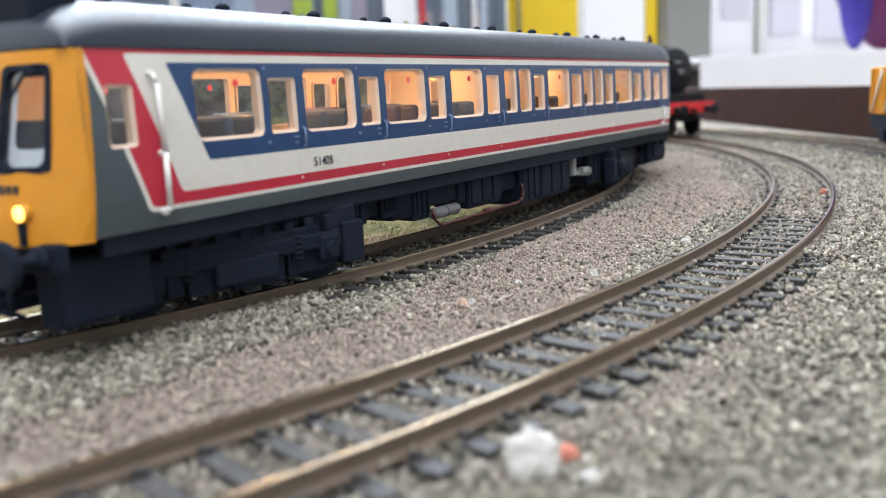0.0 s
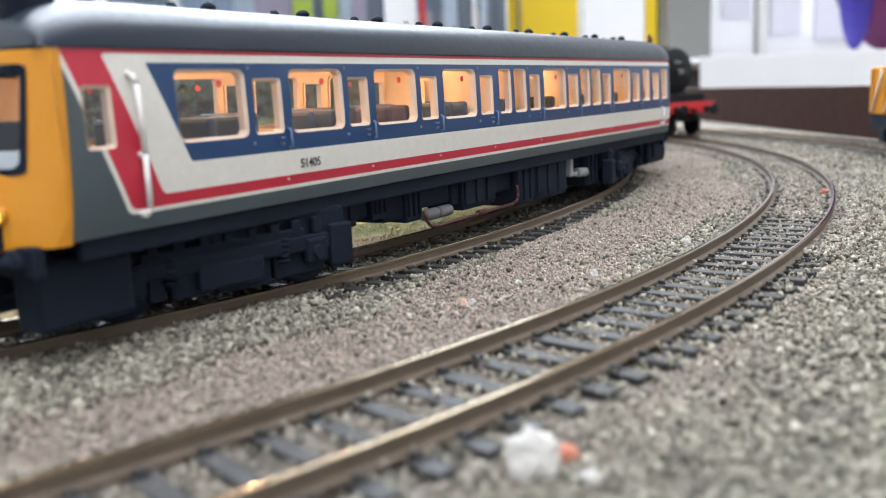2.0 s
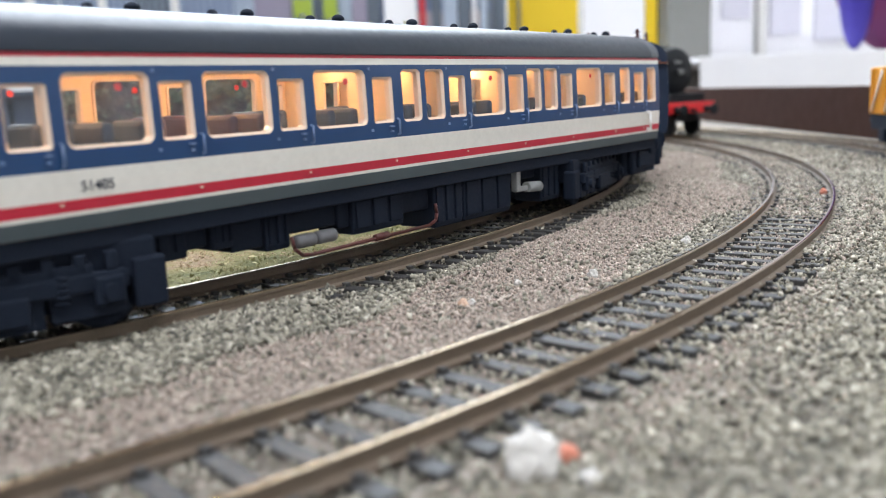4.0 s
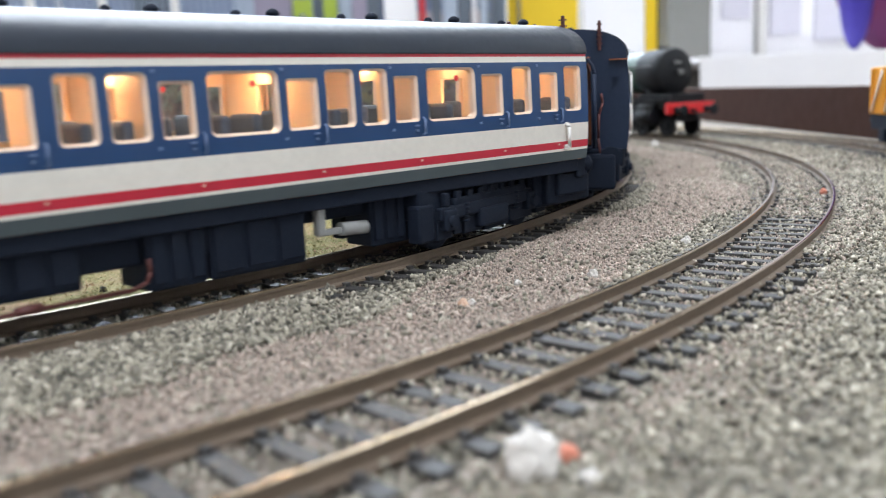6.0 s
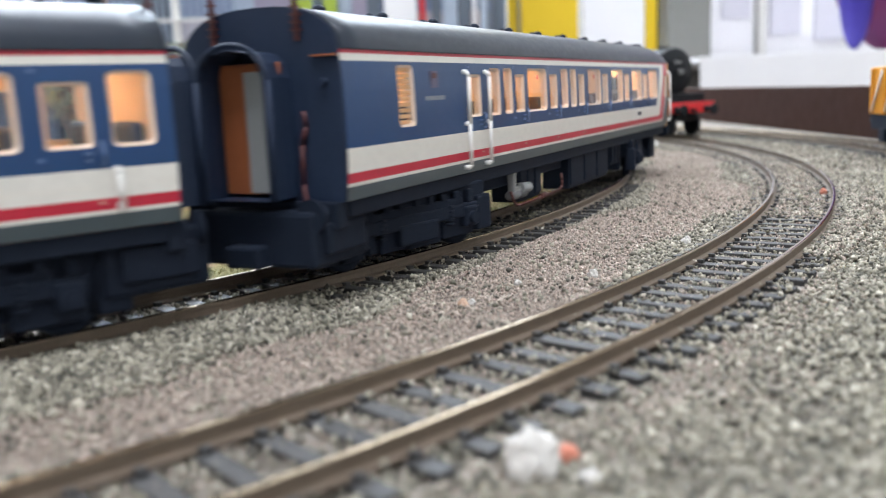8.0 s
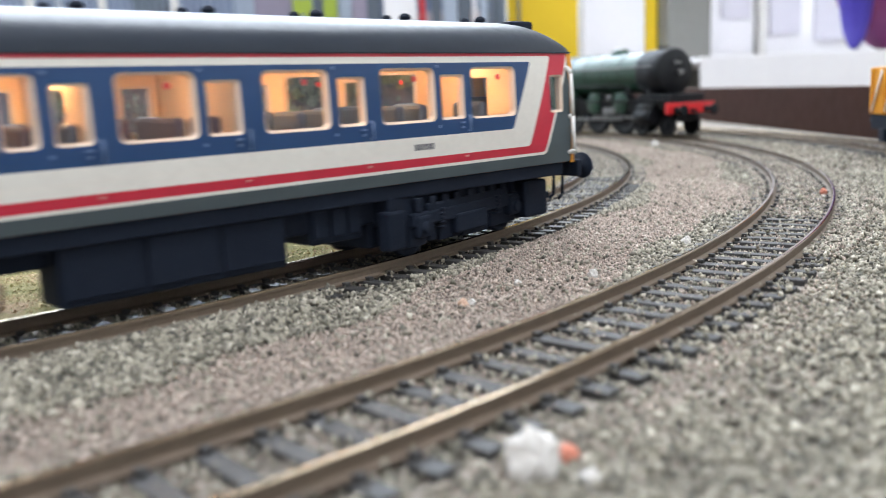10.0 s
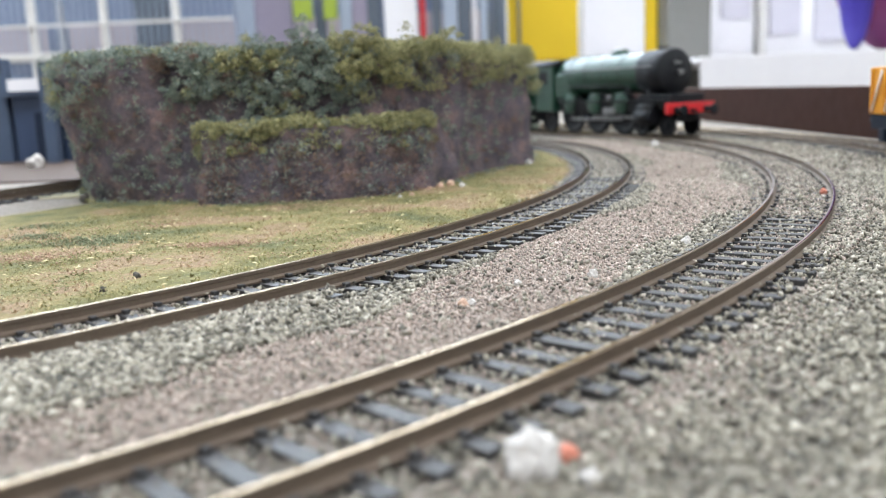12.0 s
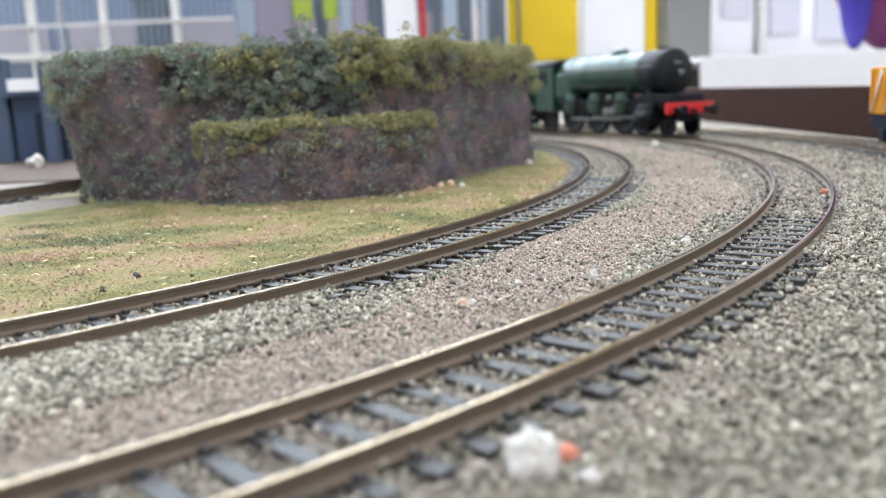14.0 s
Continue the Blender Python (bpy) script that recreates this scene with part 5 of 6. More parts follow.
def lay_ballast():
    grey, grey_r, pink, pink_r = [], [], [], []

    def lay(n, s0, s1, o0, o1, seed, size, pinkness, lift=0.0):
        s, o, x, y, rng = scatter(n, s0, s1, o0, o1, seed)
        r = size * rng.uniform(0.5, 1.5, n)
        z = GZ + r * 0.35 + lift + (rng.uniform(0, 1, n) ** 2 * 0.0007 if lift <= 0 else 0.0) + rng.uniform(-0.0004, 0.0003, n) * (lift > 0)
        wob = np.sin(s * 45 + 1.3) * 0.005 + np.sin(s * 140) * 0.002
        keep = rng.uniform(0, 1, n) < pinkness(s, o + wob)
        z = np.where(keep & (lift <= 0), GZ + r * 0.35 + lift + (z - GZ - r * 0.35 - lift) * 0.45, z)
        p = np.c_[x, y, z]
        pink.append(p[keep]), pink_r.append(r[keep] * 0.57)
        grey.append(p[~keep]), grey_r.append(r[~keep])

    def belt(s, o):
        """The finer pinkish belt between the two tracks."""
        lo = 0.017 + np.clip((s + 0.085) / 0.10, 0, 1) * 0.020
        return np.where((o > lo) & (o < 0.0525), 0.96, 0.12) * np.where((o > 0.0475) & (s < -0.09), 0.35, 1.0)

    def beyond(s, o):
        return np.clip(0.75 - (o - 0.078) / 0.022, 0.05, 0.7) + np.where(s < -0.24, 0.25, 0.0)

    lay(82000, -0.26, 0.06, 0.0142, 0.0545, 21, 0.00046, belt)
    lay(27000, -0.52, -0.24, 0.0138, 0.0545, 22, 0.0005, belt)
    lay(20000, -0.36, 0.06, 0.0565, 0.0745, 23, 0.00044, lambda s, o: 0.5 + 0 * o, 0.0003)
    lay(18000, -0.42, 0.10, -0.0085, 0.0085, 24, 0.00046, lambda s, o: 0.25 + 0 * o, 0.0003)
    lay(84000, -0.27, 0.02, 0.0805, 0.150, 25, 0.00046, beyond)
    lay(20000, -0.62, -0.25, 0.078, 0.150, 26, 0.00058, beyond)
    lay(22000, -0.66, -0.125, 0.0735, 0.0825, 41, 0.0005, lambda s, o: 0.5 + 0 * o, 0.0011)
    lay(27000, -0.66, -0.17, 0.0520, 0.0735, 42, 0.00048, lambda s, o: 0.7 + 0 * o, 0.0009)
    lay(9000, -0.55, -0.26, -0.0080, 0.0080, 44, 0.00046, lambda s, o: 0.6 + 0 * o, 0.0008)
    lay(5000, -0.55, -0.24, 0.0085, 0.0140, 43, 0.0005, lambda s, o: 0.6 + 0 * o, 0.0007)
    lay(2500, -0.42, 0.10, -0.0175, -0.0105, 27, 0.0005, lambda s, o: 0.4 + 0 * o)
    lay(3000, -0.30, 0.02, 0.0745, 0.0805, 28, 0.0005, lambda s, o: 0.2 + 0 * o, -0.0002)
    lay(2600, -0.30, -0.04, 0.0090, 0.0146, 29, 0.00036, lambda s, o: 0.3 + 0 * o, -0.0003)
    for i in range(8):
        lay(3400, -0.066 + i * 0.006, 0.10, 0.0092, 0.0125 + i * 0.003, 30 + i, 0.00064, lambda s, o: 0.04 + 0 * o, 0.0009 - i * 0.0001)
    lay(1500, -0.34, 0.06, 0.0530, 0.0770, 51, 0.0004, lambda s, o: 0.45 + 0 * o, 0.00125)
    lay(600, -0.34, 0.02, 0.0745, 0.0800, 52, 0.00045, lambda s, o: 0.2 + 0 * o, 0.0012)
    lay(1300, -0.40, 0.08, -0.0080, 0.0130, 53, 0.0004, lambda s, o: 0.3 + 0 * o, 0.00125)
    stones("grey_ballast", "loose coarse grey-green ballast chips", np.concatenate(grey), np.concatenate(grey_r), M["stone_grey"])
    stones("pink_ballast", "fine pinkish-brown ballast between the tracks", np.concatenate(pink), np.concatenate(pink_r), M["stone_pink"])


lay_ballast()
M["chalk"] = worn("rough_white_chip", srgb(204, 200, 195), srgb(180, 176, 170), 500, 0.8, 0.0, 0.5)
M["peach"] = worn("pale_peach_chip", srgb(212, 180, 158), srgb(190, 156, 134), 500, 0.8, 0.0, 0.4)
M["coral"] = worn("pale_orange_chip", srgb(214, 140, 116), srgb(190, 116, 96), 500, 0.75, 0.0, 0.4)


def pebble(name, label, at, r, mat, seed):
    bm = bmesh.new()
    bmesh.ops.create_icosphere(bm, subdivisions=3, radius=r)
    for v in bm.verts:
        v.co *= 1 + 0.18 * noise.noise(v.co / r * 4.0 + Vector((0, seed, 0))) + 0.35 * noise.noise(v.co / r * 1.3 + Vector((seed, 0, 0)))
        v.co.z *= 1.12
    ob = obj_from(name, bm, mat)
    ob.location = at
    return tagged(ob, label, "pebble")


pebble("white_pebble", "rough white chip lying on the ballast", (0.0073, 0.0774, GZ + 0.0017), 0.0026, M["chalk"], 1)
pebble("coral_pebble", "small pale orange chip on the ballast", (0.0112, 0.0802, GZ + 0.0008), 0.0010, M["coral"], 2)
pebble("white_pebble", "small white chip on the ballast", (0.0125, 0.0745, GZ + 0.0006), 0.0010, M["chalk"], 3)
for i, (px, py, r, mat) in enumerate([(0.123, 0.502, 0.0020, "chalk"), (0.054, 0.192, 0.0011, "chalk"), (0.028, 0.162, 0.0010, "chalk"), (0.003, 0.144, 0.0008, "peach"), (0.0045, 0.1445, 0.0007, "chalk"), (0.1135, 0.2590, 0.0009, "coral"), (0.0135, 0.158, 0.0007, "chalk"), (0.004, 0.332, 0.0016, "peach"), (0.000, 0.328, 0.0013, "peach"), (0.008, 0.326, 0.0012, "chalk"), (-0.010, 0.305, 0.0009, "peach"), (0.042, 0.412, 0.0016, "chalk"), (-0.004, 0.322, 0.0010, "peach"), (-0.014, 0.300, 0.0008, "chalk")]):
    pebble("white_pebble" if mat == "chalk" else "coral_pebble", "small white chip lying on the layout" if mat == "chalk" else "small pale orange chip on the layout", (px, py, GZ + r * 0.7 + (0.0014 if mat == "coral" else 0.0)), r, M[mat], 10 + i)
M["slate"] = worn("dark_grey_chip", srgb(92, 88, 80), srgb(66, 64, 58), 500, 0.8, 0.0, 0.4)
for i, (px, py, r) in enumerate([(-0.0632, 0.1775, 0.0008), (-0.0656, 0.1655, 0.0007), (-0.1342, 0.3310, 0.0018)]):
    pebble("dark_pebble", "small dark grey chip lying in the grass", (px, py, GZ + 0.0006 + r * 0.6), r, M["slate"], 40 + i)
# ---- green steam engine on the outer track ----
M["loco_green"] = worn("deep_green_engine_paint", srgb(27, 66, 50), srgb(20, 52, 40), 150, 0.3, 0.0, 0.05)
M["loco_black"] = worn("satin_black_engine_paint", srgb(15, 18, 24), srgb(9, 11, 16), 200, 0.6, spec=0.3)
M["beam_red"] = worn("signal_red_paint", srgb(206, 40, 44), srgb(184, 34, 40), 200, 0.4)


def outer_pose(fn, s, flip=False):
    p, d = fn(s)
    return Matrix.Translation((p.x, p.y, 0)) @ Matrix.Rotation(math.atan2(d.y, d.x) + (math.pi if flip else 0), 4, "Z")


def wheel(bm, x, y, r, seg=26):
    m = Matrix.Translation((x, y, r)) @ Matrix.Rotation(math.pi / 2, 4, "X")
    lathe(bm, [(r * 0.15, -0.0006), (r * 0.20, -0.0011), (r * 0.30, -0.0004), (r * 0.80, -0.0004), (r * 0.84, -0.0010), (r, -0.0010), (r, 0.0010), (r * 0.84, 0.0010), (r * 0.80, 0.0004), (r * 0.30, 0.0004), (r * 0.20, 0.0011), (r * 0.15, 0.0006)], m, seg)


def steam_engine():
    e = tagged(new("steam_engine"), "dark green model steam engine with a red buffer beam", "steam engine")
    along_x = Matrix.Rotation(math.pi / 2, 4, "Y")
    bm = bmesh.new()
    lathe(bm, [(0.0112, 0), (0.0130, 0.010), (0.0130, 0.040), (0.0120, 0.085), (0.0120, 0.088)], Matrix.Translation((-0.118, 0, 0.0362)) @ along_x, 32)
    part("boiler", bm, M["loco_green"], e, "glossy green boiler")
    bm = bmesh.new()
    box(bm, -0.118, -0.0965, -0.0131, 0.0131, 0.0206, 0.0400, 0.0030)
    part("firebox", bm, M["loco_green"], e)
    bm = bmesh.new()
    box(bm, -0.0108, -0.0098, -0.0026, 0.0026, 0.0402, 0.0418, 0.0002)
    part("door_plate", bm, M["steel"], e, "small pale plate on the smokebox door")
    for i in range(5):
        bm = bmesh.new()
        r = 0.0132 if i < 2 else 0.0131 - (i - 1) * 0.00028
        lathe(bm, [(r, 0), (r, 0.0006)], Matrix.Translation((-0.100 + i * 0.017, 0, 0.0362)) @ along_x, 32)
        part("boiler_band", bm, M["loco_black"], e)
    bm = bmesh.new()
    lathe(bm, [(0.0129, 0), (0.0131, 0.019), (0.0125, 0.0200), (0.0108, 0.0202), (0.0102, 0.0207), (0.0066, 0.0216), (0.0012, 0.0220)], Matrix.Translation((-0.032, 0, 0.0362)) @ along_x, 32)
    rod(bm, [(-0.0085, -0.005, 0.0362), (-0.0085, 0.005, 0.0362)], 0.0004)
    part("smokebox", bm, M["loco_black"], e, "black smokebox with a round door")
    bm = bmesh.new()
    tube(bm, (-0.0088, 0, 0.0357), (-0.0065, 0, 0.0357), 0.0014, seg=12)
    part("smokebox_dart", bm, M["steel"], e)
    bm = bmesh.new()
    lathe(bm, [(0.0046, 0), (0.0036, 0.0008), (0.0034, 0.0018), (0.0038, 0.0022), (0.0034, 0.0026)], Matrix.Translation((-0.022, 0, 0.0478)), 20)
    part("chimney", bm, M["loco_black"], e)
    bm = bmesh.new()
    lathe(bm, [(0.0055, 0), (0.0048, 0.0012), (0.0044, 0.0026), (0.0026, 0.0036), (0.0004, 0.0038)], Matrix.Translation((-0.062, 0, 0.0478)) @ Matrix.Diagonal((1.5, 1, 1, 1)), 20)
    part("dome", bm, M["loco_green"], e)
    bm = bmesh.new()
    box(bm, -0.138, -0.116, -0.0145, 0.0145, 0.0140, 0.0440, 0.0006)
    part("engine_cab", bm, M["loco_green"], e, "green engine cab")
    bm = bmesh.new()
    arc = [(0.0150 * math.cos(math.pi * i / 12), 0.0438 + 0.0044 * math.sin(math.pi * i / 12)) for i in range(13)]
    ends = [[bm.verts.new((x, y, z)) for y, z in arc] for x in (-0.140, -0.114)]
    for i in range(12):
        bm.faces.new((ends[0][i], ends[0][i + 1], ends[1][i + 1], ends[1][i])).smooth = True
    for ring in ends:
        bm.faces.new(ring)
    bm.faces.new((ends[0][0], ends[0][-1], ends[1][-1], ends[1][0]))
    bmesh.ops.recalc_face_normals(bm, faces=bm.faces[:])
    part("cab_roof", bm, M["loco_black"], e, "arched black cab roof")
    for side in (-1, 1):
        bm = bmesh.new()
        box(bm, -0.132, -0.123, side * 0.0146 - 0.0002, side * 0.0146 + 0.0002, 0.0320, 0.0400, 0.0001)
        part("cab_window", bm, M["loco_black"], e)
        bm = bmesh.new()
        box(bm, -0.112, -0.006, side * 0.0125 - 0.0018, side * 0.0125 + 0.0018, 0.0195, 0.0206, 0.0002)
        part("running_plate", bm, M["loco_black"], e)
        bm = bmesh.new()
        box(bm, -0.112, -0.028, side * 0.0118 - 0.0003, side * 0.0118 + 0.0003, 0.0136, 0.0194, 0.0001)
        part("valance", bm, M["loco_black"], e)
        for x in (-0.0995, -0.0730, -0.0465):
            bm = bmesh.new()
            m = Matrix.Translation((x, side * 0.0122, 0.0188)) @ Matrix.Rotation(math.pi / 2, 4, "X")
            lathe(bm, [(0.0004, -0.0012), (0.0058, -0.0012), (0.0062, -0.0010), (0.0062, 0.0010), (0.0058, 0.0012), (0.0004, 0.0012)], m, 28)
            part("splasher", bm, M["loco_green"], e)
            bm = bmesh.new()
            wheel(bm, x, side * 0.0088, 0.0126)
            part("driving_wheel", bm, M["loco_black"], e)
        for x, r in ((-0.0300, 0.0062), (-0.0080, 0.0062), (-0.1260, 0.0072)):
            bm = bmesh.new()
            wheel(bm, x, side * 0.0088, r)
            part("carrying_wheel", bm, M["loco_black"], e)
        bm = bmesh.new()
        tube(bm, (-0.0280, side * 0.0132, 0.0110), (-0.0140, side * 0.0132, 0.0110), 0.0044, seg=20)
        tube(bm, (-0.0280, side * 0.0128, 0.0158), (-0.0140, side * 0.0128, 0.0158), 0.0026, seg=16)
        part("cylinder", bm, M["loco_black"], e)
        bm = bmesh.new()
        box(bm, -0.0995, -0.0465, side * 0.0112 - 0.0004, side * 0.0112 + 0.0004, 0.0084, 0.0098, 0.0002)
        box(bm, -0.0730, -0.0270, side * 0.0124 - 0.0003, side * 0.0124 + 0.0003, 0.0100, 0.0110, 0.0002)
        part("coupling_rod", bm, M["steel"], e, "bright steel coupling rod")
        bm = bmesh.new()
        rod(bm, [(-0.112, side * 0.0128, 0.0395), (-0.018, side * 0.0124, 0.0395)], 0.0003)
        part("handrail", bm, M["steel"], e)
        bm = bmesh.new()
        m = Matrix.Translation((0.0010, side * 0.0108, 0.0145)) @ along_x
        lathe(bm, [(0.0020, 0), (0.0016, 0.0030), (0.0010, 0.0034), (0.0010, 0.0062), (0.0030, 0.0064), (0.0028, 0.0072)], m, 20)
        part("buffer", bm, M["loco_black"], e)
    bm = bmesh.new()
    box(bm, -0.0010, 0.0012, -0.0172, 0.0172, 0.0125, 0.0186, 0.0003)
    part("buffer_beam", bm, M["beam_red"], e, "bright red buffer beam")
    bm = bmesh.new()
    box(bm, 0.0010, 0.0050, -0.0008, 0.0008, 0.0130, 0.0150, 0.0002)
    rod(bm, [(0.001, 0.004, 0.014), (0.003, 0.004, 0.012), (0.003, 0.004, 0.006)], 0.0005)
    part("coupling_hook", bm, M["loco_black"], e)
    bm = bmesh.new()
    box(bm, -0.116, -0.002, -0.0070, 0.0070, 0.0080, 0.0190, 0.0006)
    box(bm, -0.030, -0.001, -0.0120, 0.0120, 0.0150, 0.0235, 0.0004)
    part("engine_frame", bm, M["loco_black"], e)
    for side in (-1, 1):
        bm = bmesh.new()
        rod(bm, [(-0.034, side * 0.0100, 0.0300), (-0.012, side * 0.0128, 0.0212)], 0.0006)
        rod(bm, [(-0.100, side * 0.0134, 0.0300), (-0.040, side * 0.0131, 0.0285), (-0.034, side * 0.0131, 0.0215)], 0.0005)
        part("boiler_pipe", bm, M["loco_black"], e)
        bm = bmesh.new()
        box(bm, -0.0620, -0.0500, side * 0.0136 - 0.0006, side * 0.0136 + 0.0006, 0.0120, 0.0160, 0.0003)
        tube(bm, (-0.0560, side * 0.0138, 0.0222), (-0.0530, side * 0.0138, 0.0222), 0.0016, seg=12)
        part("valve_gear", bm, M["steel"], e, "bright steel valve gear")
        bm = bmesh.new()
        box(bm, 0.0010, 0.0016, side * 0.0150 - 0.0018, side * 0.0150 + 0.0018, 0.0150, 0.0184, 0.0002)
        part("beam_plate", bm, M["beam_red"], e)
    return e


def tender():
    e = tagged(new("tender"), "dark green tender coupled behind the steam engine", "tender")
    bm = bmesh.new()
    box(bm, -0.080, -0.002, -0.0145, 0.0145, 0.0140, 0.0390, 0.0010)
    box(bm, -0.078, -0.004, -0.0125, 0.0125, 0.0388, 0.0440, 0.0010)
    part("tank", bm, M["loco_green"], e)
    bm = bmesh.new()
    box(bm, -0.080, -0.002, -0.0125, 0.0125, 0.0070, 0.0132, 0.0006)
    part("tender_frame", bm, M["loco_black"], e)
    for side in (-1, 1):
        for x in (-0.012, -0.031, -0.050, -0.069):
            bm = bmesh.new()
            wheel(bm, x, side * 0.0088, 0.0066)
            part("tender_wheel", bm, M["loco_black"], e)
    return e


engine = steam_engine()
engine.matrix_basis = outer_pose(engine_point, 0.0, True) @ Matrix.Scale(1.07, 4)
coal_tender = tender()
coal_tender.matrix_basis = outer_pose(engine_point, 0.156, True) @ Matrix.Scale(1.07, 4)


# ---- yellow wagon at the near end of the outer track ----
def yellow_wagon():
    w = tagged(new("yellow_wagon"), "bright yellow model wagon on a black underframe", "wagon")
    bm = bmesh.new()
    box(bm, -0.060, 0.0, -0.0140, 0.0140, 0.0150, 0.0348, 0.0006)
    part("wagon_body", bm, M["yellow"], w)
    for i in range(5):
        x = -0.002 - i * 0.014
        for side in (-1, 1):
            bm = bmesh.new()
            box(bm, x - 0.0008, x + 0.0008, side * 0.0143 - 0.0004, side * 0.0143 + 0.0004, 0.0154, 0.0344, 0.0002)
            part("rib", bm, M["yellow"], w)
    bm = bmesh.new()
    for x in (-0.004, -0.018, -0.032):
        tube(bm, (x, 0.0147, 0.0165), (x - 0.010, 0.0147, 0.0335), 0.0005, seg=6)
    part("brace", bm, M["white"], w, "pale diagonal brace")
    bm = bmesh.new()
    box(bm, -0.060, 0.001, -0.0130, 0.0130, 0.0085, 0.0151, 0.0004)
    for x in (-0.012, -0.046):
        for side in (-1, 1):
            box(bm, x - 0.003, x + 0.003, side * 0.0125 - 0.001, side * 0.0125 + 0.001, 0.0035, 0.0090, 0.0004)
    for side in (-1, 1):
        tube(bm, (0.001, side * 0.0108, 0.0122), (0.005, side * 0.0108, 0.0122), 0.0012, seg=10)
    part("underframe", bm, M["black"], w)
    for x in (-0.012, -0.046):
        for side in (-1, 1):
            bm = bmesh.new()
            wheel(bm, x, side * 0.0084, 0.0062)
            part("wheel", bm, M["black"], w)
    return w


wagon = yellow_wagon()
wagon.matrix_basis = outer_pose(outer_point, -0.327, True)
# ---- edge board, and the hall behind ----
def back_point(s, off=0.0):
    """The straight track in the yard behind the bank."""
    d = Vector((0.404, 0.915)).normalized()
    return Vector((-0.172, 0.338)) + d * s + Vector((-d.y, d.x)) * off, d



M["brown_board"] = worn("varnished_dark_brown_board", srgb(62, 34, 24), srgb(46, 26, 19), 20, 0.7, 0.0, 0.1, spec=0.15)
M["wall"] = worn("off_white_wall_paint", srgb(216, 214, 208), srgb(204, 202, 198), 3, 0.8)
M["hall_floor"] = worn("brown_vinyl_floor", srgb(120, 104, 90), srgb(104, 90, 80), 4, 0.5)
M["panel_yellow"] = worn("yellow_display_cloth", srgb(240, 204, 40), srgb(226, 188, 30), 12, 0.7)
M["panel_white"] = worn("white_board", srgb(246, 245, 246), srgb(236, 235, 240), 8, 0.5)
M["pillar"] = worn("grey_painted_pillar", srgb(124, 124, 118), srgb(106, 106, 102), 10, 0.6)
M["steel_blue"] = worn("blue_grey_frame", srgb(176, 188, 204), srgb(150, 162, 180), 10, 0.5)
M["post_blue"] = worn("dark_blue_grey_paint", srgb(96, 106, 118), srgb(80, 90, 102), 10, 0.6)
M["slate_blue"] = worn("dark_slate_blue_paint", srgb(74, 90, 112), srgb(60, 74, 96), 60, 0.6)
M["pane_blue"] = worn("dull_blue_screen_cloth", srgb(124, 136, 160), srgb(104, 116, 142), 3, 0.7)
M["poster_pink"] = worn("pale_pink_printed_sheet", srgb(190, 178, 182), srgb(166, 156, 164), 24, 0.7)
M["navy_box"] = worn("dark_blue_plastic", srgb(52, 70, 100), srgb(42, 58, 84), 10, 0.5)
M["mauve"] = worn("mauve_cloth", srgb(160, 152, 170), srgb(138, 132, 152), 10, 0.8)
M["lime"] = worn("lime_green_cloth", srgb(172, 190, 76), srgb(150, 170, 64), 10, 0.8)
M["purple"] = worn("purple_red_bag", srgb(118, 34, 74), srgb(86, 28, 96), 14, 0.5)
M["royal"] = worn("royal_blue_bag", srgb(58, 44, 150), srgb(48, 38, 130), 14, 0.5)
M["poster_grey"] = worn("pale_grey_printed_sheet", srgb(190, 188, 200), srgb(214, 212, 220), 30, 0.6)
M["earth"] = worn("dark_brown_earth", srgb(92, 76, 66), srgb(70, 58, 52), 60, 0.9, 0.0, 0.6)
M["sand"] = worn("pale_sandy_scatter", srgb(172, 166, 138), srgb(142, 138, 108), 200, 0.9, 0.0, 0.6)
M["day"] = glow("bright_window_sky", (0.90, 0.95, 1.0, 1), 3.0)


def simple(name, label, category, dims, mat, bevel=0.004, kind="", group=""):
    bm = bmesh.new()
    for d in dims:
        box(bm, *d, bevel)
    return tagged(obj_from(name, bm, mat), label, category, group, kind)


FAR, NEAR, LEFT, RIGHT, FLOOR, CEIL = 3.5, -2.5, -3.4, 2.8, -0.95, 3.0
simple("edge_board", "dark brown varnished board along the layout edge", "edge board", [(0.2435, 0.2555, -0.5, 1.6, -0.10, 0.0255)], M["brown_board"], 0.001)
simple("floor", "brown vinyl hall floor", "floor", [(LEFT, RIGHT, NEAR, FAR, FLOOR - 0.1, FLOOR)], M["hall_floor"], 0, "structure")
simple("ceiling", "off-white hall ceiling", "ceiling", [(LEFT, RIGHT, NEAR, FAR, CEIL, CEIL + 0.1)], M["wall"], 0, "structure")
simple("wall_left", "off-white hall wall", "wall", [(LEFT - 0.1, LEFT, NEAR, FAR, FLOOR, CEIL)], M["wall"], 0, "structure")
simple("wall_right", "off-white hall wall", "wall", [(RIGHT, RIGHT + 0.1, NEAR, FAR, FLOOR, CEIL)], M["wall"], 0, "structure")
simple("wall_near", "off-white hall wall", "wall", [(LEFT - 0.1, RIGHT + 0.1, NEAR - 0.1, NEAR, FLOOR, CEIL)], M["wall"], 0, "structure")
simple("wall_far", "off-white hall wall under high windows", "wall", [(LEFT - 0.1, RIGHT + 0.1, FAR, FAR + 0.1, FLOOR, 0.5), (LEFT - 0.1, RIGHT + 0.1, FAR, FAR + 0.1, 2.7, CEIL), (LEFT - 0.1, -3.1, FAR, FAR + 0.1, 0.5, 2.7), (0.8, RIGHT + 0.1, FAR, FAR + 0.1, 0.5, 2.7)], M["wall"], 0, "structure")

Y = 2.5
K = 2.5


